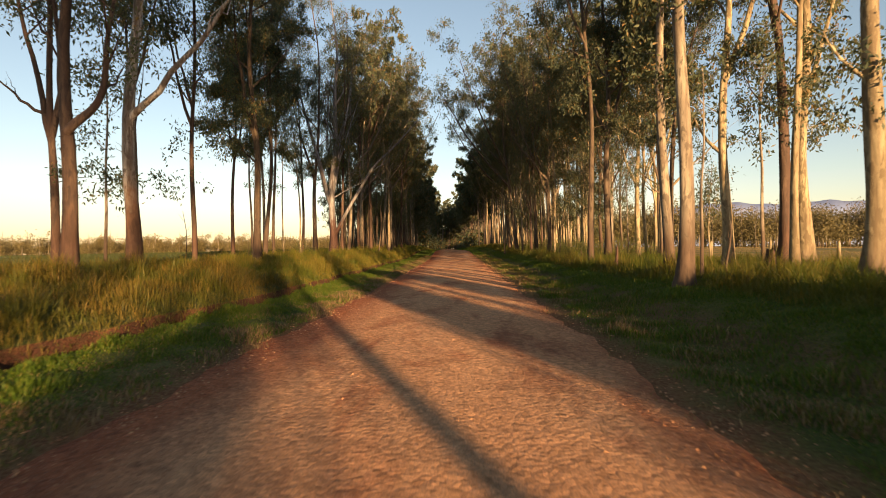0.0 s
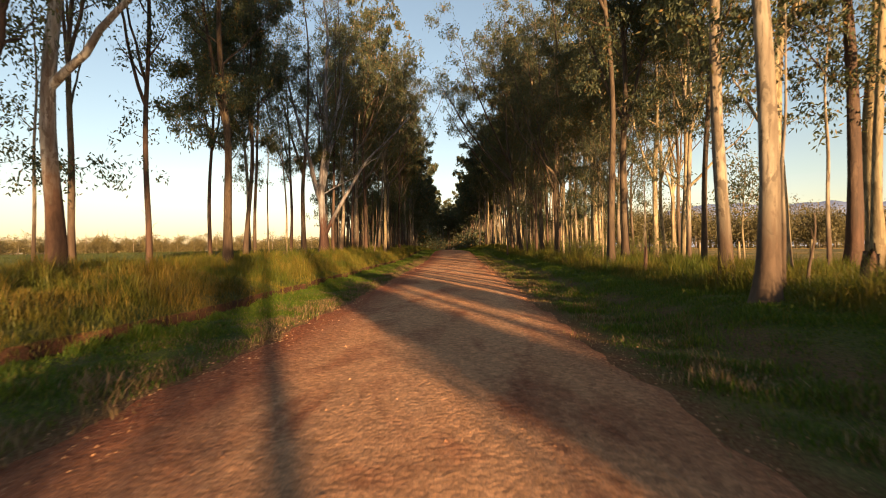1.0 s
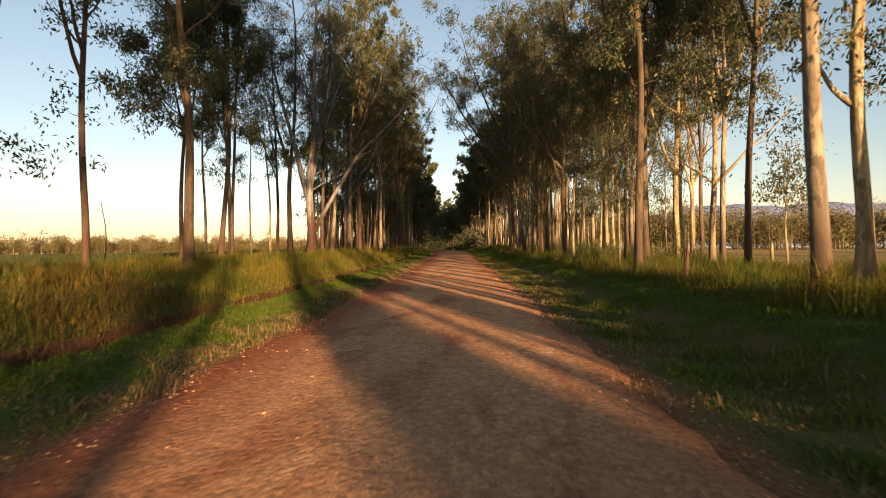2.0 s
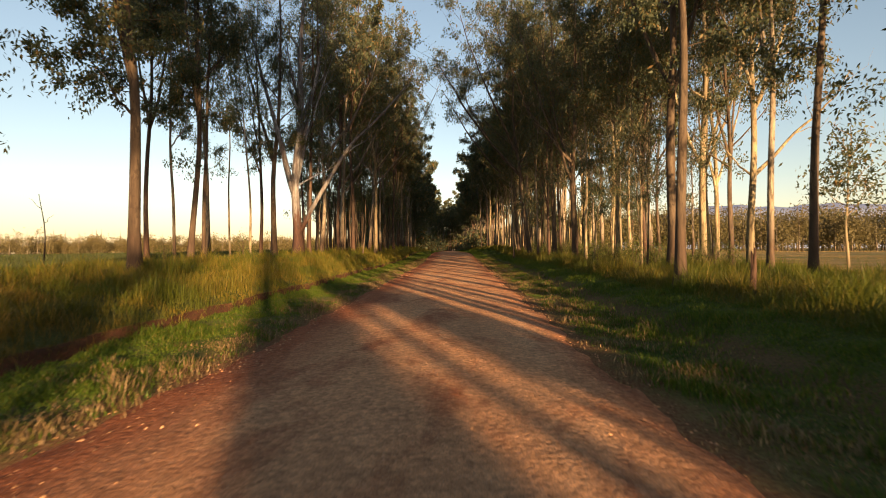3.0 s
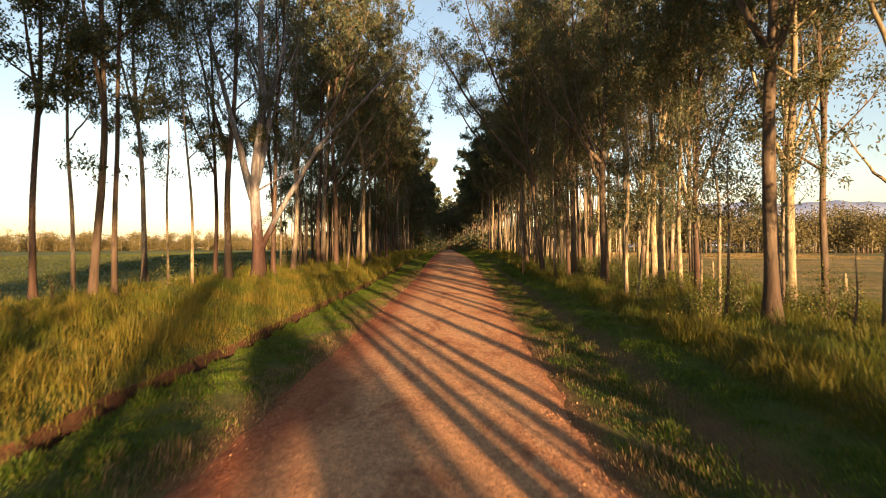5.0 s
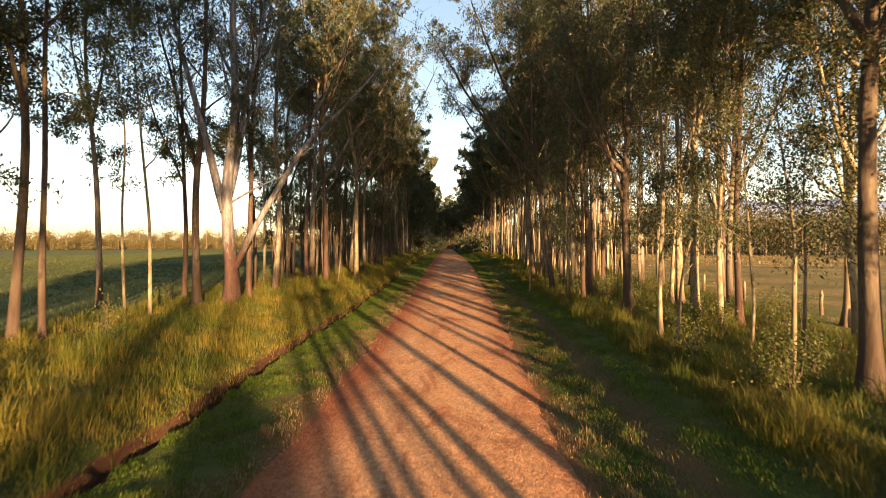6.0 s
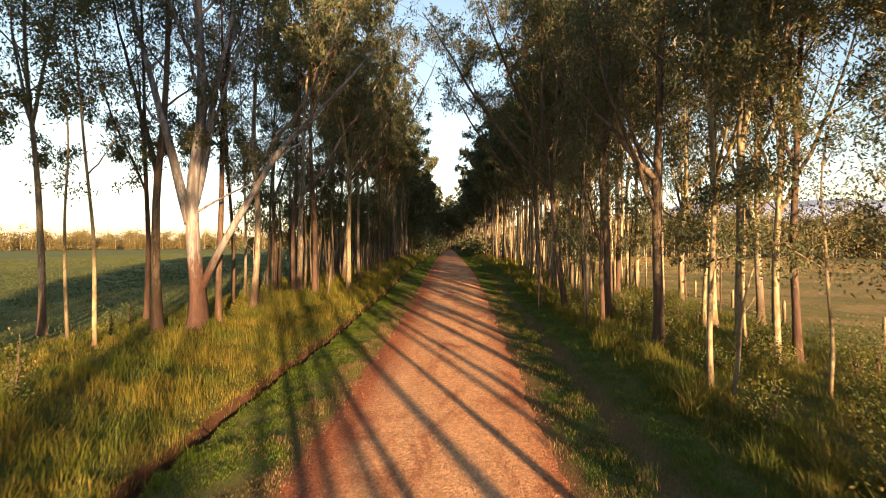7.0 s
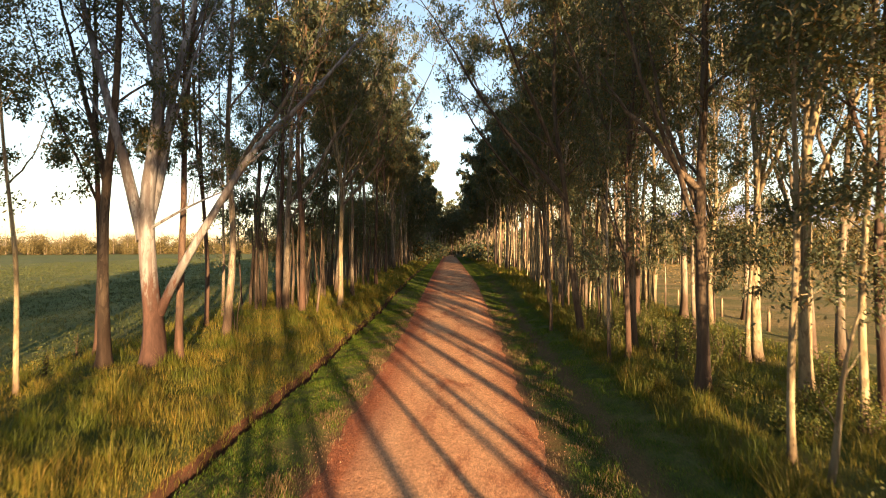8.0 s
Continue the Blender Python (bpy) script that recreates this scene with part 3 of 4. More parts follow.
gum_tree(-9.4, 47.6, 0.16, 22, DARK_BARK, DARK, (0.02, 0), 8, 3.0, 9, low=[(7.4, 40, 1.2, 900), (8.3, 170, 1.5, 1000), (9.2, 280, 1.6, 1000)], seed=19, leaves=7000)
gum_tree(-12.15, 55.4, 0.13, 21, DARK_BARK, DARK, (0.0, 0), 7.5, 2.6, 8, low=[(7.4, 80, 1.2, 900), (8.3, 210, 1.5, 1000), (9.2, 320, 1.6, 1000), (5.2, 0, 0.9, 250)], seed=20, leaves=7000)
gum_tree(-12.55, 58.2, 0.10, 19, GREY_BARK, SLIM, (0.0, 0), 6.5, 2.2, 8, 8500, low=[(4.5, 0, 0.8, 250), (3.5, 180, 0.7, 250)], seed=21)
gum_tree(-13.4, 66.7, 0.19, 22, BROWN_BARK, GREY, (0, 0), 8, seed=22, leaves=9000)
gum_tree(-13.0, 69.2, 0.16, 22, GREY_BARK, GREY, (0, 0), 7.5, seed=23, leaves=9000)
gum_tree(-14.1, 67.6, 0.12, 20, BROWN_BARK, DARK, (0, 0), 7, low=[(4, 0, 0.8, 300)], seed=24, leaves=9000)
gum_tree(-12.6, 74.2, 0.26, 24, BROWN_BARK, GREY, (0.02, 0), 8, stems=[(5, 20, 65, 10, 0.14)], seed=25, leaves=9000)
gum_tree(-10.4, 62.5, 0.24, 23, GREY_BARK, GREY, (0.06, 0), 8, 5.0, 10, 10500, (0.18, 0.085), stems=[(7, -5, 52, 15, 0.15)], special=[(6, 0, 45, 6, 0.1)], seed=26)
gum_tree(-9.8, 52.5, 0.2, 22, GREY_BARK, "grey-brown gum tree with long limbs over the road", (0.04, 0), 9, 4.6, 9, 9000, (0.18, 0.085), stems=[(7.5, 5, 55, 13, 0.13)], seed=27)

# ---- trees that stand along the east side ----
gum_tree(7.0, 16.1, 0.17, 21, GREY_BARK, GREY, (-0.05, 0), 9.5, special=[(7.4, 20, 35, 1.5, 0.05)], low=[(5.2, 10, 0.9, 500), (6.6, 130, 1.1, 600), (7.8, 260, 1.3, 700)], seed=31)
gum_tree(6.0, 12.9, 0.195, 22, GREY_BARK, GREY, (-0.012, 0), 10.5, low=[(5.2, 80, 0.9, 500), (6.6, 200, 1.1, 600), (7.8, 330, 1.3, 700)], seed=32)
gum_tree(10.8, 20.2, 0.21, 20, PALE_BARK, "smooth pale forked gum tree lit by low sun", (-0.01, 0), 8.5, stems=[(6.9, 10, 66, 8, 0.13)], special=[(4.3, 165, 50, 2.6, 0.08)], low=[(4.6, 0, 1.1, 420), (5.8, 180, 1.0, 420)], seed=33, leaves=24000)
gum_tree(11.65, 17.7, 0.15, 20, PALE_BARK, PALE, (0.02, 0), 8.5, low=[(5.2, 220, 0.9, 500), (6.6, 340, 1.1, 600), (7.8, 110, 1.3, 700)], seed=34, leaves=22000)
gum_tree(12.6, 19.8, 0.24, 21, DARK_BARK, DARK, (-0.01, 0), 9, special=[(5.5, 150, 45, 2.5, 0.05)], low=[(5.2, 290, 0.9, 500), (6.6, 50, 1.1, 600), (7.8, 180, 1.3, 700)], seed=35, leaves=22000)
gum_tree(13.9, 20.6, 0.28, 21, PALE_BARK, PALE, (0.02, 0), 8.5, stems=[(5.5, 20, 62, 9, 0.13)], special=[(6.5, 30, 40, 4, 0.07)], low=[(5.2, 0, 0.9, 500), (6.6, 120, 1.1, 600), (7.8, 250, 1.3, 700)], seed=36, leaves=26000)
gum_tree(9.95, 12.3, 0.25, 21, PALE_BARK, "thick sunlit cream gum tree with flaking bark", (0.01, 0), 9, special=[(6.2, 175, 60, 5, 0.11), (4.3, 170, 45, 1.6, 0.06)], low=[(4.6, 180, 0.7, 200), (5.2, 10, 0.7, 260), (4.2, 0, 0.8, 200)], seed=37)
gum_tree(6.8, 13.7, 0.05, 5.5, GREY_BARK, SLIM, (0, 0), 4.2, 0.7, 4, 250, seed=38)
gum_tree(11.6, 19.4, 0.07, 9, GREY_BARK, SLIM, (0.02, 0), 6, 1.1, 5, 900, seed=39)
gum_tree(6.85, 24.6, 0.15, 22, BROWN_BARK, GREY, (-0.012, 0), 9.5, 3.0, 9, low=[(6.4, 350, 1.0, 600), (7.6, 110, 1.2, 700), (8.8, 240, 1.4, 800)], seed=41, leaves=24000)
gum_tree(10.1, 33.0, 0.24, 24, BROWN_BARK, GREY, (-0.01, 0), 9, low=[(6.4, 60, 1.0, 600), (7.6, 180, 1.2, 700), (8.8, 310, 1.4, 800)], seed=42, leaves=26000)
gum_tree(13.5, 37.6, 0.2, 22, PALE_BARK, PALE, (0, 0), 8, stems=[(5, 170, 70, 8, 0.1)], low=[(6.4, 130, 1.0, 600), (7.6, 250, 1.2, 700), (8.8, 20, 1.4, 800), (5, 0, 1, 300)], seed=43, leaves=24000)
gum_tree(13.2, 32.7, 0.17, 20, PALE_BARK, "pale gum tree with a low bowed side limb", (0.0, 0), 8, 2.8, 8, special=[(4.0, 5, 35, 6, 0.09), (4.0, 160, 35, 2.5, 0.05)], low=[(8, 30, 1.5, 500)], seed=44, leaves=22000)
gum_tree(9.2, 34.3, 0.07, 7.5, PALE_BARK, SLIM, (-0.02, 0), 2.7, 1.3, 7, 2600, (0.1, 0.045), seed=45, forks=0)
gum_tree(9.5, 34.5, 0.055, 6.5, GREY_BARK, SLIM, (0.04, 0), 2.5, 1.1, 6, 1800, (0.1, 0.045), seed=66, forks=0)
gum_tree(12.3, 36.2, 0.06, 7.0, GREY_BARK, SLIM, (0.02, 0), 2.4, 1.5, 7, 3000, (0.1, 0.045), seed=67, forks=0)
gum_tree(10.6, 38.6, 0.06, 7.5, PALE_BARK, SLIM, (-0.01, 0), 2.6, 1.5, 7, 2800, (0.1, 0.045), seed=68, forks=0)
gum_tree(8.1, 39.7, 0.09, 15, PALE_BARK, SLIM, (-0.01, 0), 4.5, 2.0, 8, 8500, low=[(3.6, 0, 0.7, 300)], seed=47)
gum_tree(11.3, 44.2, 0.2, 22, PALE_BARK, PALE, (0, 0), 7, seed=48, leaves=17000)
gum_tree(12.4, 42.7, 0.15, 20, DARK_BARK, DARK, (0, 0), 6.5, low=[(4.5, 180, 1, 400), (5, 0, 1, 400)], seed=49)
gum_tree(11.2, 41.8, 0.11, 16, PALE_BARK, SLIM, (0.01, 0), 5, 2.2, 8, 8500, low=[(3.4, 20, 0.9, 400)], seed=50)
gum_tree(8.75, 45.2, 0.22, 22, BROWN_BARK, "dark gum tree with a bent low limb and leafy skirts", (-0.01, 0), 6, 3.6, 11, 15000, special=[(6.4, 170, 45, 5.5, 0.13)], low=[(4.4, 0, 1.2, 700), (3.8, 20, 1.6, 700), (5.0, 190, 1.0, 500)], seed=51)
gum_tree(8.95, 56.6, 0.26, 24, PALE_BARK, PALE, (-0.01, 0), 10, seed=52, leaves=13000)
gum_tree(13.1, 50.0, 0.2, 22, PALE_BARK, PALE, (0, 0), 8, low=[(5, 0, 1, 300)], seed=53)
gum_tree(9.7, 54.9, 0.11, 19, DARK_BARK, DARK, (0, 0), 6, 2.4, 8, 8000, seed=54)
gum_tree(6.1, 57.6, 0.09, 14, GREY_BARK, SLIM, (0, 0), 4, 1.8, 8, 6500, seed=55)
gum_tree(7.0, 49.5, 0.08, 13, GREY_BARK, SLIM, (0, 0), 3.5, 1.6, 8, 4500, seed=56)
gum_tree(15.0, 40.0, 0.15, 19, PALE_BARK, PALE, (0, 0), 6, low=[(4, 180, 1.2, 500)], seed=57)
gum_tree(14.0, 46.5, 0.17, 20, GREY_BARK, GREY, (0, 0), 6, seed=58, leaves=14000)
gum_tree(8.6, 51.5, 0.2, 23, BROWN_BARK, "red-brown gum tree with long limbs over the road", (-0.03, 0), 8, 5.2, 10, 12500, (0.18, 0.085), stems=[(8, 180, 58, 12, 0.11)], seed=59)
gum_tree(11.8, 29.0, 0.13, 20, GREY_BARK, GREY, (0, 0), 7, 2.4, 8, 20000, low=[(6.4, 240, 1.0, 600), (7.6, 0, 1.2, 700), (8.8, 130, 1.4, 800)], seed=60)

gum_tree(7.3, 55.5, 0.2, 23, BROWN_BARK, "red-brown gum tree with wide crown hung over the road", (-0.09, 0), 8, 6.0, 11, 14000, (0.18, 0.085), stems=[(7, 175, 46, 13, 0.13), (9, 195, 52, 12, 0.12)], seed=61)
gum_tree(7.8, 67.0, 0.22, 24, BROWN_BARK, "red-brown gum tree with wide crown hung over the road", (-0.08, 0), 8, 6.2, 11, 15000, (0.19, 0.09), stems=[(7, 185, 46, 13, 0.13), (9, 165, 50, 12, 0.12)], seed=62)
gum_tree(-8.9, 71.0, 0.22, 25, GREY_BARK, "grey-brown gum tree with wide crown hung over the road", (0.08, 0), 8.5, 6.2, 11, 13000, (0.19, 0.09), stems=[(7.5, 5, 48, 14, 0.13), (9, -15, 52, 12, 0.12)], seed=63)

gum_tree(10.8, 25.3, 0.13, 21, BROWN_BARK, GREY, (0.0, 0), 7, 3.0, 9, 18000, low=[(6.4, 160, 1.0, 600), (7.6, 280, 1.2, 700), (8.8, 50, 1.4, 800), (5.0, 0, 0.8, 300)], seed=64)
gum_tree(14.2, 28.7, 0.05, 5.2, PALE_BARK, SLIM, (0.0, 0), 1.8, 1.1, 7, 1800, seed=65)

for i, (gx, gy) in enumerate(((15.4, 38.5), (16.8, 43.0), (15.6, 50.5), (17.8, 54.5), (14.8, 57.5), (16.4, 61.0))):
    gum_tree(gx, gy, 0.15 + 0.02 * (i % 3), 18 + i % 4, (BROWN_BARK, PALE_BARK, GREY_BARK)[i % 3], GREY if i % 3 else "red-brown gum tree with a low leafy crown", (0.01 * (i % 3 - 1), 0), 4.8, 3.4, 11, 9500, seed=170 + i)

# ---- the avenue farther on and behind: a few grown trees, set out again ----
def avenue():
    rng = np.random.default_rng(5)
    barks = [PALE_BARK, GREY_BARK, DARK_BARK, GREY_BARK, PALE_BARK, GREY_BARK]
    names = [PALE, GREY, DARK, GREY, PALE, GREY]
    grown = []
    for i, (bark, label) in enumerate(zip(barks, names)):
        grown.append(gum_tree(-13 - i * 1.1 if i % 2 else 10 + i, 88.0 + i * 5, 0.21, 23 + i % 4, bark, label, (0, 0), 8.6 + i % 3, 6.0, 13, 6200, (0.37, 0.175), seed=80 + i, sides=8, twigs=4, forks=1))
    tall = [gum_tree(18.0 + 2.5 * i, 120.0 + 9 * i, 0.2, 23 + 1.5 * i, barks[i], names[i], (0, 0), 9.3 + i * 1.3, 4.6, 11, 9000, (0.36, 0.19), seed=105 + i, sides=8, twigs=4, forks=0) for i in range(3)]
    light = [gum_tree(11.5 + 2.5 * i, 170.0 + 9 * i, 0.22, 24 + i, barks[i], names[i], (0, 0), 6.0 + i, 6.8, 8, 4200, (0.62, 0.4), seed=95 + i, sides=6, twigs=3, forks=1) for i in range(3)]
    spots = []
    for side in (-1, 1):
        y = 62.0
        while y < 330:
            if side > 0 and y < 120:
                spots.append((rng.uniform(15, 19), y + rng.uniform(-2, 2)))
            for row in range(2 if side < 0 else 3):
                if rng.random() < 0.86:
                    spots.append((side * (8.9 + row * 3.0 + rng.uniform(-1.1, 1.1)) + float(centre(y)), y + rng.uniform(-1.6, 1.6)))
            y += 5.2 if y < 180 else 8.0
    # the road bends away into the trees at the far end
    for i in range(14):
        spots.append((rng.uniform(-14, 8), rng.uniform(292, 325)))
    # unseen tall trees added beside and behind the first eye; their trunks stripe the road and their high crowns shade
    # the western row
    rows = []
    for i, across in enumerate((-6.4, -5.2, -3.4, -1.3, -0.6, 0.2, 2.2, 5.4, 9.9, 11.2, 12.1, 17.5)):
        x = (11.0, 14.2, 7.6, 9.2)[i % 4] if across < 10 else (8.4, 9.4, 13.0)[i % 3]
        rows.append((x, (across - x) / SUN_SLOPE))
    # more unseen trees, set where their wide crowns shade the west bank
    wide = [(x, (across - x) / SUN_SLOPE) for x, across in ((14.0, 4.6), (14.0, 6.0), (12.0, 5.0), (15.0, -3.0), (14.6, 7.3))]
    # leafy saplings under the tall trees
    young = [gum_tree(12.0 + i * 1.3, 78.0 + 6 * i, 0.08, 10 + i, barks[i], SLIM, (0.02 * (i - 1), 0), 2.6, 2.6, 10, 4200, (0.24, 0.12), seed=140 + i, sides=6, twigs=4, forks=0) for i in range(3)]
    beds = [(rng.uniform(8.5, 16.5), y) for y in np.arange(54, 70, 4.0)] + [(rng.uniform(-14.5, -9.0), y) for y in np.arange(64, 190, 2.0)]
    near_beds = [b for b in beds if b[1] < 92]
    for x, y in near_beds:
        copy_thing(young[int(rng.integers(0, 3))], pose(x, y, gz(x, y) - 0.05, 0, 0, rng.uniform(0, 360)) @ Matrix.Scale(rng.uniform(0.7, 1.15) if x < 0 else rng.uniform(0.5, 0.85), 4))
    planted("far_saplings", "leafy saplings under the far avenue trees", young, [b for b in beds if b[1] >= 92], rng, 0.55, 1.0)
    for x, y in spots:
        if 0 < y < 140:
            copy_thing(grown[int(rng.integers(0, len(grown)))], pose(x, y, gz(x, y) - 0.05, 0, 0, rng.uniform(0, 360)) @ Matrix.Scale(rng.uniform(0.85, 1.12), 4))
    for i, (x, y) in enumerate(rows):
        copy_thing(tall[0 if x < 8.5 else 1 if x < 12 else 2], pose(x, y, gz(x, y) - 0.05, 0, 0, rng.uniform(0, 360)) @ Matrix.Scale(rng.uniform(0.95, 1.08), 4))
    # unseen low-crowned trees added to shade the nearest western trunks
    low_crowned = [(x, (across - x) / SUN_SLOPE) for x, across in ((8.5, -3.8), (8.0, -5.0), (9.5, -6.6))]
    for x, y in wide + low_crowned:
        copy_thing(grown[1], pose(x, y, gz(x, y) - 0.05, 0, 0, rng.uniform(0, 360)) @ Matrix.Scale(1.1 if x > 11 else 0.85, 4))
    planted("far_avenue_trees", "far rows of tall gum trees closing in on the road", light, [p for p in spots if p[1] >= 140], rng, 0.85, 1.12)
    for tree in light:
        for ob in (*tree.children, tree):
            bpy.data.objects.remove(ob)


def planted(name, label, masters, spots, rng, small, large):
    """Many copies of a few grown trees, joined into one object with one part a material."""
    soup = {}
    for x, y in spots:
        tree = masters[int(rng.integers(0, len(masters)))]
        m = np.array(pose(x, y, gz(x, y) - 0.05, 0, 0, rng.uniform(0, 360)) @ Matrix.Scale(rng.uniform(small, large), 4))
        for ob in tree.children:
            me = ob.data
            co = np.empty(len(me.vertices) * 3, np.float32)
            me.vertices.foreach_get("co", co)
            idx = np.empty(len(me.loops), np.int32)
            me.loops.foreach_get("vertex_index", idx)
            sides = len(me.loops) // len(me.polygons)
            co = co.reshape(-1, 3) @ m[:3, :3].T + m[:3, 3]
            soup.setdefault((me.materials[0].name, sides), []).append((co, idx.reshape(-1, sides)))
    whole = new(name)
    tagged(whole, label, "trees", kind="stuff")
    for (material, sides), pieces in soup.items():
        part("foliage" if "leaf" in material else "trunks", fast_mesh(name, *joined(pieces), bpy.data.materials[material], "leaf" not in material), whole)


avenue()
# unseen leafy young trees added beside the first eye, low enough to shade the gravel
for i, (across, gx, gh, low_at) in enumerate(((-1.1, 7.0, 3.5, 1.2), (-0.2, 8.2, 3.8, 1.4), (1.1, 7.4, 7.0, 3.0), (5.2, 7.2, 3.1, 1.0), (6.0, 8.0, 3.3, 1.0), (8.1, 8.4, 4.0, 3.2), (9.1, 8.0, 3.1, 1.2))):
    gum_tree(gx, (across - gx) / SUN_SLOPE, 0.06, gh, GREY_BARK, SLIM, (0, 0), low_at, 0.25, 9, 3200, (0.2, 0.1), seed=151 + i, forks=0)


# ---- grass ----
def blades(name, label, material, x0, x1, y0, y1, density, height, width, seed, keep):
    """Thin bent blades; density blades a square metre near, thinning with distance."""
    rng = np.random.default_rng(seed)
    k = int((x1 - x0) * (y1 - y0) * density)
    u, y = rng.uniform(x0, x1, k), rng.uniform(y0, y1, k)
    ok = rng.random(k) < keep(u, y)
    u, y = u[ok], y[ok]
    k = len(u)
    # gathered in tufts
    x = 2 * u - swayed(u, y) + centre(y)
    tuft = np.clip(0.65 + 0.55 * wave(x * 2.1, y * 2.3), 0.42, 1.3) * np.clip(0.8 + 0.7 * wave(x * 6.5, y * 6.1), 0.5, 1.4)
    h = height(u, y) * rng.uniform(0.55, 1.25, k) * tuft
    z = ground_z(x, y) - 0.02
    az = rng.uniform(0, 6.28, k)
    lean = rng.uniform(0.1, 0.85, k) * h
    dx, dy = np.cos(az), np.sin(az)
    w = width * rng.uniform(0.6, 1.4, k) * (1 + np.clip((y - 42) / 25, 0, 2.5))
    p = np.stack([x, y, z], 1)
    side = np.stack([-dy, dx, 0 * dx], 1) * w[:, None] * 0.5
    mid = p + np.stack([dx * lean * 0.3, dy * lean * 0.3, h * 0.5], 1)
    tip = p + np.stack([dx * lean, dy * lean, h * 0.92], 1)
    v = np.stack([p, mid + side, mid - side, tip], 1).reshape(-1, 3)
    b = np.arange(k)[:, None] * 4
    f = np.concatenate([b + np.array([[0, 1, 2]]), b + np.array([[2, 1, 3]])], 0)
    tagged(new(name, fast_mesh(name, v, f, material)), label, "grass", kind="stuff")


def thin(y):
    return np.clip(34.0 / np.maximum(np.abs(y) + 4, 34), 0.12, 1)


for grass, from_y, to_y, seed in ((GRASS, -6, 21, 3), (LUSH, 21, 80, 33)):
    blades("tall_grass", "tall seeding grass, green and straw-coloured, on the west bank", grass, -15, -5.62, from_y, to_y, 480, lambda u, y: 0.66 - 0.18 * (u < -10) - 0.3 * (u > -6.3), 0.0125, seed,
           lambda u, y: thin(y) * np.clip(1.25 - np.abs(u + 8) / 9, 0.15, 1))
blades("tall_grass", "tall green and straw grass among the trees", LUSH, 5.8, 15.5, 0, 80, 270, lambda u, y: 0.55 + 0.15 * np.exp(-((u - 6.7) / 0.8) ** 2), 0.012, 4,
       lambda u, y: thin(y) * np.clip((u - 5.6) / 1.2, 0.1, 1) * np.clip(1.3 - (u - 8) / 12, 0.2, 1))
blades("tall_grass", "dense green grass along the foot of the eastern trees", LUSH, 5.9, 7.6, -14, 75, 300, lambda u, y: 0.3 + 0.42 * np.clip((u - 5.9) / 0.7, 0, 1), 0.0125, 44, lambda u, y: thin(y))
blades("short_grass", "short green verge grass", TURF, -5.36, -2.8, 0, 72, 1400, lambda u, y: 0.12 + 0.07 * np.clip((-u - 3.4) / 1.2, 0, 1), 0.013, 5, lambda u, y: thin(y) * np.clip((-u - 2.75 + 0.45 * wave(u * 2.2, y * 1.9)) / 1.1, 0.04, 1))
blades("short_grass", "short green verge grass", TURF, 3.0, 6.4, 0, 72, 1050, lambda u, y: 0.12 + 0.07 * np.clip((u - 3.3) / 0.9, 0, 1), 0.013, 6, lambda u, y: thin(y) * np.clip((u - 2.85 + 0.45 * wave(u * 2.2, y * 1.9)) / 1.1, 0.05, 1) * (1 - 0.85 * np.exp(-((u - 4.6) / 0.42) ** 2)))


for x0, x1, seed in ((-5.3, -3.2, 45), (3.2, 6.2, 46)):
    blades("short_grass", "short green verge grass", TURF, x0, x1, 1, 22, 1000, lambda u, y: 0.14 + 0 * u, 0.009, seed, lambda u, y: np.clip(0.6 + 0.6 * wave(u * 3.1, y * 2.7), 0.15, 1))


for x0, x1, seed in ((-11.5, -5.62, 71), (6.0, 10.5, 72)):
    blades("tall_grass", "tall golden grass along the far avenue", LUSH, x0, x1, 80, 260, 70, lambda u, y: 0.62 - 0.22 * (np.abs(u) < 6.3), 0.02, seed, lambda u, y: np.clip(100 / y, 0.3, 1))
for x0, x1, seed in ((-5.4, -2.9, 73), (2.9, 6.0, 74)):
    blades("short_grass", "short green verge grass along the far avenue", TURF, x0, x1, 72, 260, 90, lambda u, y: 0.17 + 0 * u, 0.02, seed, lambda u, y: np.clip(90 / y, 0.3, 1))


# ---- crowded thin stems of the far avenue ----
def far_stems():
    rng = np.random.default_rng(77)
    kinds = {"pale": [], "brown": []}
    for i in range(420):
        side = rng.choice([-1, 1], p=[0.62, 0.38])
        y = 62 + 210 * rng.random() ** 1.5
        x = side * rng.uniform(8.4, 14.5) + float(centre(y))
        z, h, r = gz(x, y) - 0.1, rng.uniform(4.5, 8), rng.uniform(0.06, 0.14)
        lean = rng.normal(0, 0.025, 2)
        t = np.linspace(0, 1, 5)
        line = np.stack([x + lean[0] * h * t + 0.1 * np.sin(t * 5 + i), y + lean[1] * h * t, z + h * t], 1)
        kinds["brown" if side < 0 or rng.random() < 0.35 else "pale"].append(tube(line, r * (1 - 0.7 * t) + 0.01, 6))
    stems = new("far_stems")
    tagged(stems, "crowded slender gum stems under the far avenue", "trees", kind="stuff")
    for name, bark in (("pale", PALE_BARK), ("brown", BROWN_BARK)):
        part("trunks", fast_mesh("trunks", *joined(kinds[name]), bark, True), stems)


far_stems()


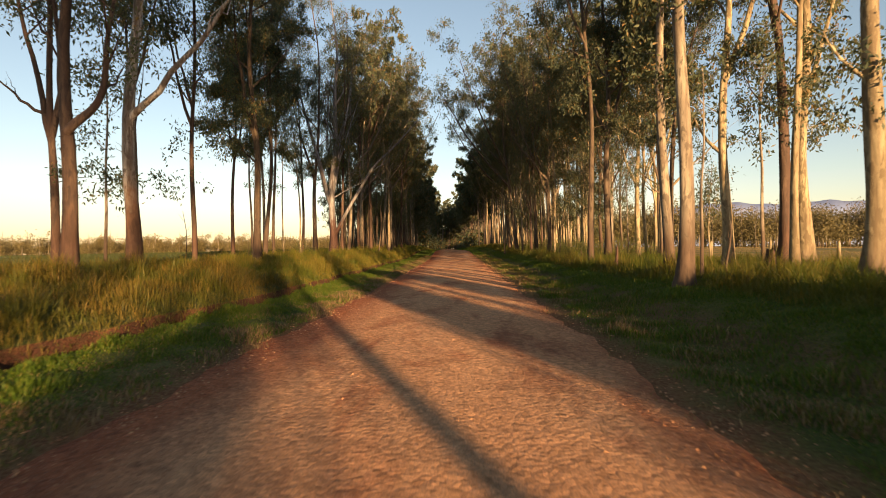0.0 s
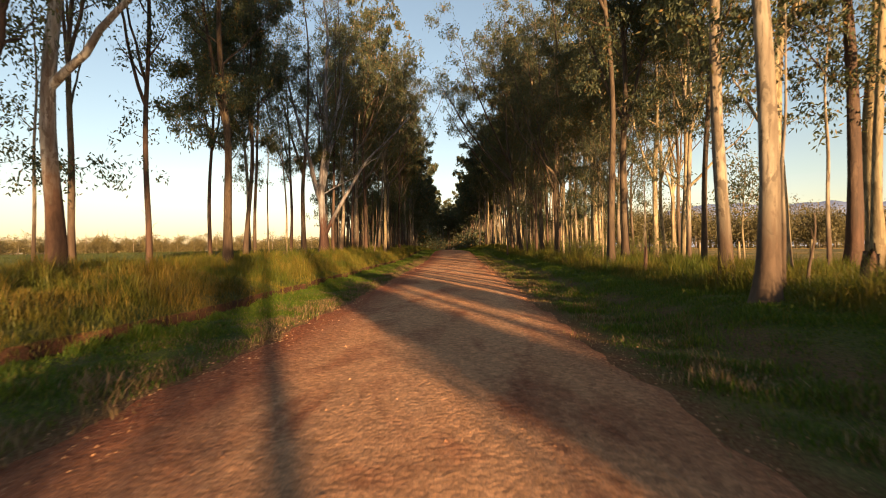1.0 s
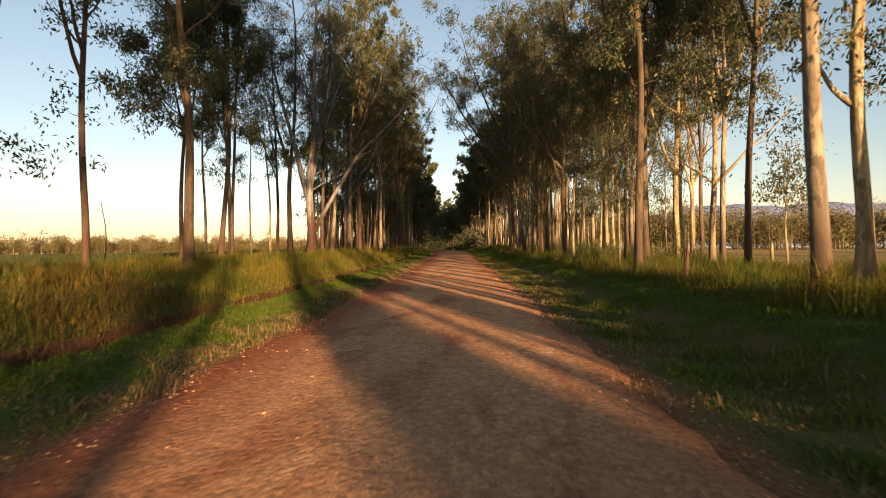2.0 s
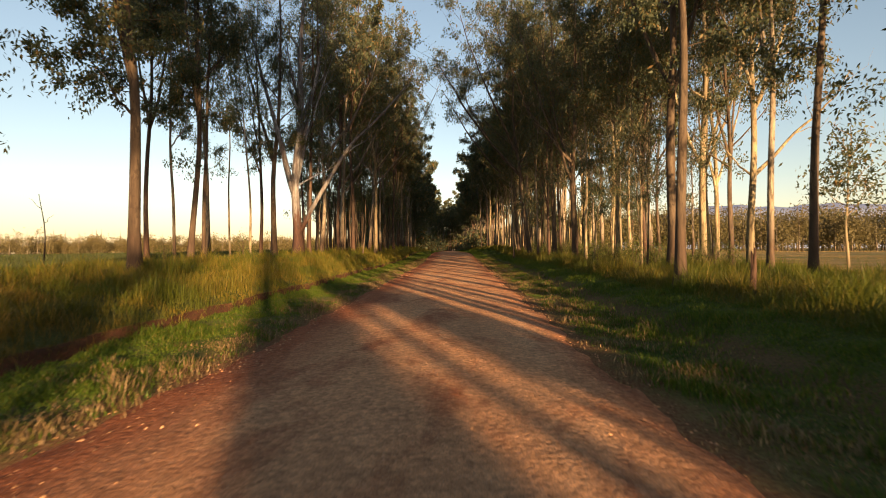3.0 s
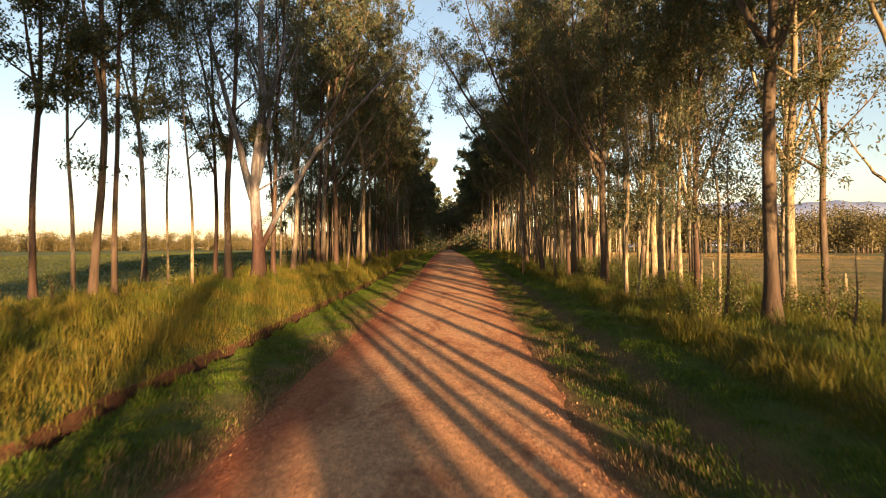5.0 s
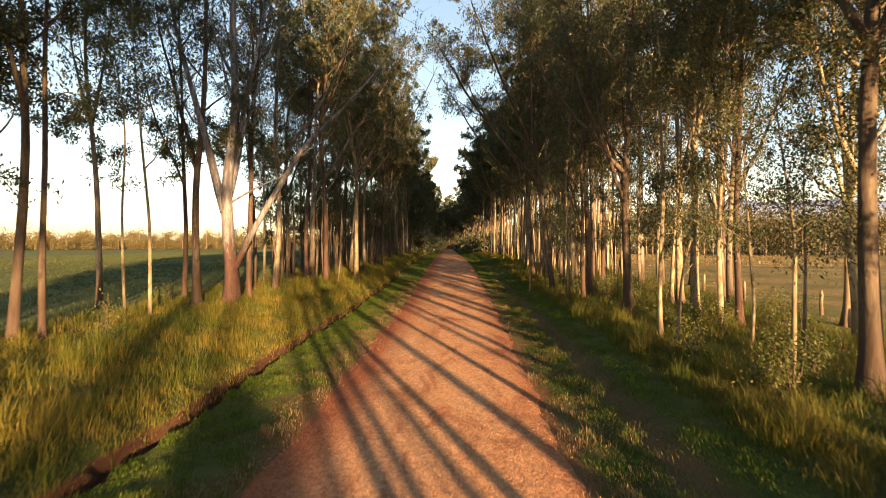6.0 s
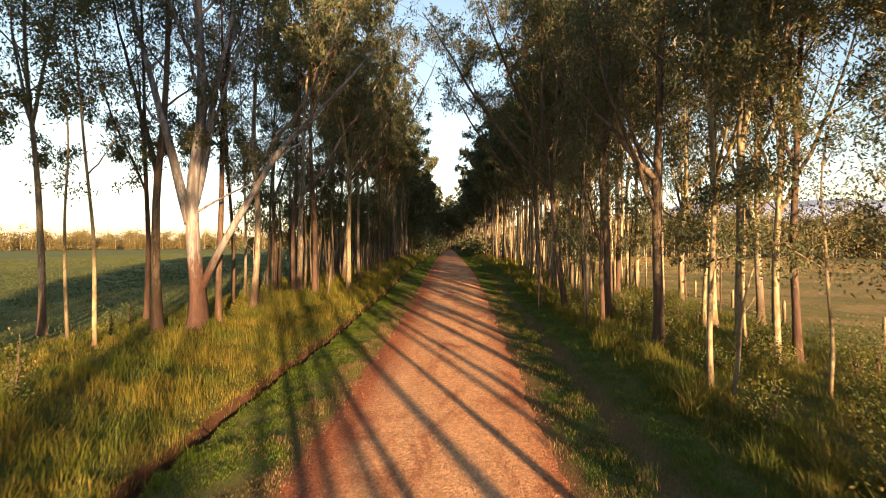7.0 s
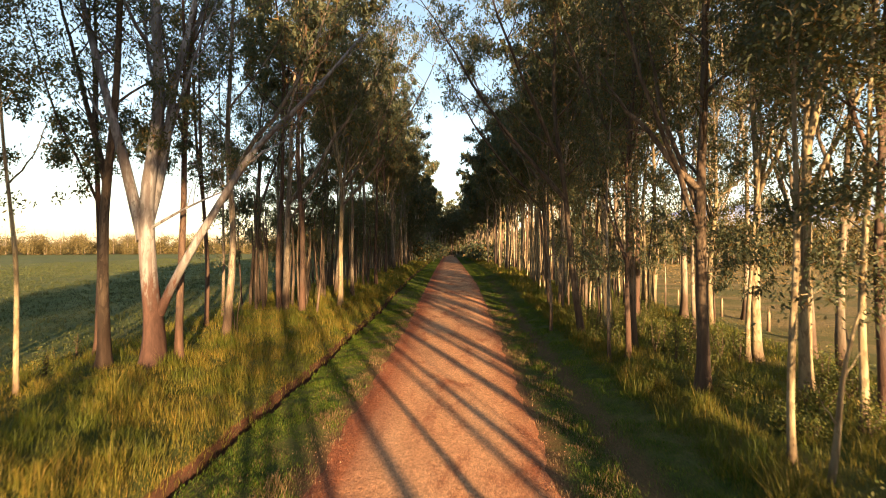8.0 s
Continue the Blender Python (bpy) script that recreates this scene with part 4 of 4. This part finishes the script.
# ---- far woods ----
def far_woods(name, x0, x1, y0, y1, count, low, high, seed, label, lift=0.6, leaf=WOODS, many=300, size=0.8, bark=GREY_BARK, slant=0.0, loose=1.15):
    rng = np.random.default_rng(seed)
    trunks, pts = [], []
    for i in range(count):
        x, y, h = rng.uniform(x0, x1), rng.uniform(y0, y1), rng.uniform(low, high)
        y += slant * (x - x0)
        z = gz(x, y) - 0.1
        trunks.append(tube([(x, y, z), (x + rng.normal(0, 0.2), y, z + h * 0.5), (x + rng.normal(0, 0.4), y, z + h * 0.9)], [0.22, 0.16, 0.05], 5))
        c = np.array([x, y, z + h * lift]) + rng.normal(0, 1, (9, 3)) * np.array([2.4, 2.4, h * 0.16])
        pts.append(c[rng.integers(0, 9, many)] + rng.normal(0, loose, (many, 3)) * np.array([1.1, 1.1, 0.8]))
    v, f = leaf_quads(rng, np.concatenate(pts), size, size * 0.9, 0.2)
    woods = new(name)
    tagged(woods, label, "woods", kind="stuff")
    part("trunks", fast_mesh("trunks", *joined(trunks), bark, True), woods)
    part("foliage", fast_mesh("foliage", v, f, leaf), woods)


far_woods("far_woods", -360, -62, 235, 285, 320, 7, 17, 11, "distant line of low gum woodland across the paddock", 0.40, WOODS, 620, 0.66, slant=0.62, loose=1.35)
far_woods("far_woods", 28, 190, 165, 205, 240, 9, 18, 12, "gum woodland at the paddock's far edge", 0.5, WOODS, 760, 0.5, loose=1.5)


# ---- shrubs and saplings between the trees ----
def shrub(x, y, h, w, count, seed, label="leafy olive sapling shrub in roadside grass"):
    rng = np.random.default_rng(seed)
    ob = new("shrub")
    ob.location = (x, y, gz(x, y) - 0.03)
    tagged(ob, label, "shrub", "shrubs among the gum trees")
    stems, ends = [], []
    for i in range(6):
        p, r = branch(rng, (rng.normal(0, 0.06), rng.normal(0, 0.06), 0), rng.uniform(0, 6.28), rng.uniform(0.9, 1.4), h * rng.uniform(0.7, 1.05), 0.016, 0.15, 6, 0.12)
        p[:, :2] *= w / (0.6 * h)
        stems.append(tube(p, r + 0.003, 5))
        ends.append(p[2:])
    part("stem", fast_mesh("stem", *joined(stems), GREY_BARK, True), ob)
    e = np.concatenate(ends)
    pts = e[rng.integers(0, len(e), count)] + rng.normal(0, 0.13 + 0.05 * h, (count, 3))
    part("foliage", fast_mesh("foliage", *leaf_quads(rng, pts, 0.09, 0.036, 0.3, True), SHRUB_LEAF), ob)


SHRUBS = np.random.default_rng(21)
# unseen shrubs added beside the first eye to keep the east verge in shade
for i in range(20):
    shrub(SHRUBS.uniform(7.0, 8.2), -13 + i * 0.95, SHRUBS.uniform(1.0, 1.5), 0.45, 900, 460 + i)
for i in range(56):
    sy = SHRUBS.uniform(33, 64)
    shrub(SHRUBS.uniform(7.2, 14.5), sy, SHRUBS.uniform(0.5, 1.6), SHRUBS.uniform(0.3, 0.65), int(SHRUBS.integers(450, 900)), 300 + i)
for i in range(10):
    shrub(SHRUBS.uniform(-15, -9), SHRUBS.uniform(36, 70), SHRUBS.uniform(0.6, 1.6), 0.3, 350, 400 + i)

far_woods("far_woods", -60, 50, 322, 350, 260, 9, 22, 13, "dark woodland where the road bends away", 0.42, GUM_LEAF, bark=DARK_BARK)
far_woods("undergrowth", -18, -10, 150, 370, 150, 3, 7, 14, "dark scrubby undergrowth along the avenue", 0.4, GUM_LEAF)
far_woods("undergrowth", 8.5, 18, 150, 370, 150, 3, 7, 15, "dark scrubby undergrowth along the avenue", 0.4, GUM_LEAF)

for i in range(8):
    gum_tree(SHRUBS.uniform(7.2, 14.0), SHRUBS.uniform(45, 63), SHRUBS.uniform(0.06, 0.13), SHRUBS.uniform(12, 19), (GREY_BARK, PALE_BARK, DARK_BARK)[i % 3], SLIM, (SHRUBS.uniform(-0.03, 0.03), 0),
             SHRUBS.uniform(3.5, 6.5), 2.2, 7, 3000, low=[(SHRUBS.uniform(2.5, 4.5), SHRUBS.uniform(0, 360), 0.8, 400)], seed=120 + i)


# ---- paddock grass, far off and thin ----
blades("paddock_grass", "short green paddock grass", PADDOCK, -60, -15, 22, 90, 30, lambda u, y: 0.26 + 0 * u, 0.03, 7, lambda u, y: np.clip(55 / np.abs(y), 0.3, 1))
blades("paddock_grass", "short green paddock grass farther off", PADDOCK, -110, -15, 90, 230, 6, lambda u, y: 0.3 + 0 * u, 0.035, 10, lambda u, y: np.clip(120 / np.abs(y), 0.3, 1))
blades("paddock_grass", "dry straw paddock grass", DRY_PADDOCK, 16.5, 46, 20, 100, 28, lambda u, y: 0.13 + 0 * u, 0.014, 8, lambda u, y: np.clip(45 / np.abs(y), 0.3, 1))
blades("paddock_grass", "dry straw paddock grass farther off", DRY_PADDOCK, 20, 95, 90, 175, 6, lambda u, y: 0.2 + 0 * u, 0.04, 9, lambda u, y: 1 + 0 * u)
STRAW = leaf_material("dry_straw_blade", (0.13, 0.085, 0.045), (0.25, 0.17, 0.085), (0.42, 0.30, 0.16), 0.25)
for edge, seed in ((-3.3, 31), (3.3, 32)):
    blades("dry_grass", "dry straw tufts along the gravel edge", STRAW, edge * 1.12 - 1.2, edge * 1.12 + 1.2, -1, 70, 800, lambda u, y: 0.19 + 0 * u, 0.012, seed,
           lambda u, y: thin(y) * np.exp(-((np.abs(u) - 3.6) / 0.75) ** 2) * np.clip(0.4 + 1.1 * wave(u * 4, y * 3.6), 0, 1))
    blades("leaf_litter", "fallen leaves and bark scraps beside the gravel", STRAW, edge - 1.2, edge + 1.2, -4, 60, 260, lambda u, y: 0.03 + 0 * u, 0.026, seed + 10,
           lambda u, y: thin(y) * np.exp(-((np.abs(u) - 3.3) / 0.6) ** 2))


# ---- loose stones on the gravel ----
def stones(count, seed):
    rng = np.random.default_rng(seed)
    side = rng.choice([-1, 1], count)
    u = np.where(rng.random(count) < 0.8, side * rng.normal(2.75, 0.35, count), rng.uniform(-2.7, 2.7, count))
    y = 2.0 + 45 * rng.random(count) ** 1.3
    x = u + centre(y)
    z = np.where(np.abs(u) < 2.8, road_height(u, y), ground_z(x, y))
    size = 0.006 + 0.02 * rng.random(count) ** 3
    base = np.array([(1, 0, 0), (0, 1, 0), (-1, 0, 0), (0, -1, 0), (0, 0, 0.7), (0, 0, -0.6)], float)
    faces = np.array([(0, 1, 4), (1, 2, 4), (2, 3, 4), (3, 0, 4), (1, 0, 5), (2, 1, 5), (3, 2, 5), (0, 3, 5)])
    v = (np.stack([x, y, z], 1)[:, None, :] + base[None] * size[:, None, None] * rng.uniform(0.6, 1.3, (count, 6, 3))).reshape(-1, 3)
    f = (faces[None] + np.arange(count)[:, None, None] * 6).reshape(-1, 3)
    tagged(new("stones", fast_mesh("stones", v, f, ROAD)), "small loose red-brown stones on the road", "stones", kind="stuff")


stones(7000, 41)


# ---- stump and fence ----
def stump(x, y, r, h, seed):
    rng = np.random.default_rng(seed)
    ob = new("tree_stump")
    ob.location = (x, y, gz(x, y) - 0.05)
    tagged(ob, "weathered grey broken tree stump in the grass", "tree stump")
    z = np.array([0, 0.1, 0.25, 0.6, 0.9, 1.0]) * h
    v, f = tube(np.stack([0.05 * z, 0 * z, z], 1), r * np.array([1.5, 1.2, 1.0, 0.9, 0.8, 0.45]), 12)
    v += rng.normal(0, r * 0.12, v.shape)
    v[-24:, 2] += rng.uniform(-0.25, 0.2, 24) * h
    part("trunk", fast_mesh("trunk", v, f, DARK_BARK, True), ob)
    snag, g = tube([(r * 0.7, 0, 0), (r * 0.9, 0, h * 0.5), (r * 0.8, 0.02, h * 1.25)], [r * 0.35, r * 0.28, r * 0.08], 7)
    part("snag", fast_mesh("snag", snag, g, DARK_BARK, True), ob)


stump(8.9, 14.4, 0.16, 0.75, 51)
stump(7.1, 21.7, 0.06, 0.95, 52)


def fence_post(x, y, h, seed):
    rng = np.random.default_rng(seed)
    ob = new("fence_post")
    ob.location = (x, y, gz(x, y) - 0.1)
    tagged(ob, "weathered split timber fence post in paddock grass", "fence post", "paddock fence posts")
    z = np.linspace(0, h, 6)
    v, f = tube(np.stack([rng.normal(0, 0.02) * z, rng.normal(0, 0.02) * z, z], 1), np.array([0.085, 0.08, 0.085, 0.078, 0.075, 0.05]), 8)
    v += rng.normal(0, 0.008, v.shape)
    part("post", fast_mesh("post", v, f, PALE_BARK, True), ob)


for i in range(16):
    fence_post(17.6 + 0.3 * math.sin(i * 2.1), 24 + i * 5.5, 1.25, 60 + i)


# ---- far ridge shape beyond the eastern woods, for a low cloud bank ----
def ridge():
    m, n, l, b = nodes_of("haze_tinted_ridge")
    pos = n.new("ShaderNodeNewGeometry").outputs["Position"]
    # distance haze is painted into this bluish base colour
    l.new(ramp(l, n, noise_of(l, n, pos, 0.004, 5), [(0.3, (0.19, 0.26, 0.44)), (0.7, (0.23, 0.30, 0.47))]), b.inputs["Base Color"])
    b.inputs["Roughness"].default_value = 1.0
    xs = np.linspace(450, 3600, 120)
    top = 178 + 6 * np.sin(xs * 0.004) + 5 * np.sin(xs * 0.017 + 1) + 3 * np.sin(xs * 0.05)
    top = top * np.clip((xs - 450) / 500, 0.02, 1)
    rows = [np.stack([xs, 1900 + 0 * xs, 0 * xs - 5], 1), np.stack([xs, 2050 + 0 * xs, top * 0.6], 1), np.stack([xs, 2180 + 0 * xs, top], 1), np.stack([xs, 2400 + 0 * xs, top * 0.4], 1)]
    v = np.concatenate(rows)
    i, j = np.meshgrid(np.arange(3), np.arange(119), indexing="ij")
    f = np.stack([i * 120 + j, i * 120 + j + 1, (i + 1) * 120 + j + 1, (i + 1) * 120 + j], -1).reshape(-1, 4)
    tagged(new("backdrop", fast_mesh("backdrop", v, f, m, True)), "mauve ridge shape for the hazy cloud bank on the horizon", "hills", kind="structure")


ridge()


# ---- bare stems in the grass ----
def bare_stem(x, y, r, h, lean, bark, seed, label="thin bare dead stem standing in the grass"):
    rng = np.random.default_rng(seed)
    ob = new("dead_stem")
    ob.location = (x, y, gz(x, y) - 0.05)
    tagged(ob, label, "dead tree", "bare stems")
    z = np.linspace(0, h, 12)
    line = np.stack([lean * z + 0.03 * h * np.sin(z / h * 5 + seed), 0.02 * h * np.sin(z / h * 4 + 1), z], 1)
    part("trunk", fast_mesh("trunk", *tube(line, r * (1 - 0.75 * z / h) + 0.004, 8), bark, True), ob)
    for q in (0.45, 0.7, 0.85):
        p, rr = branch(rng, line[int(q * 11)], rng.uniform(0, 6.28), 0.7, h * 0.18, r * 0.35, 0.3, 5, 0.15)
        part("twig", fast_mesh("twig", *tube(p, rr + 0.002, 5), bark, True), ob)


bare_stem(8.05, 38.6, 0.075, 3.5, 0.17, PALE_BARK, 1, "pale leaning dead trunk among roadside shrubs")
bare_stem(-10.2, 54.0, 0.035, 5.2, 0.0, GREY_BARK, 2)
bare_stem(-9.5, 53.0, 0.03, 2.3, 0.05, GREY_BARK, 3)
bare_stem(7.9, 14.6, 0.035, 1.6, 0.02, GREY_BARK, 4)
bare_stem(-14.6, 30.0, 0.03, 3.0, -0.03, GREY_BARK, 5)
bare_stem(10.3, 30.2, 0.03, 2.2, 0.04, GREY_BARK, 6)
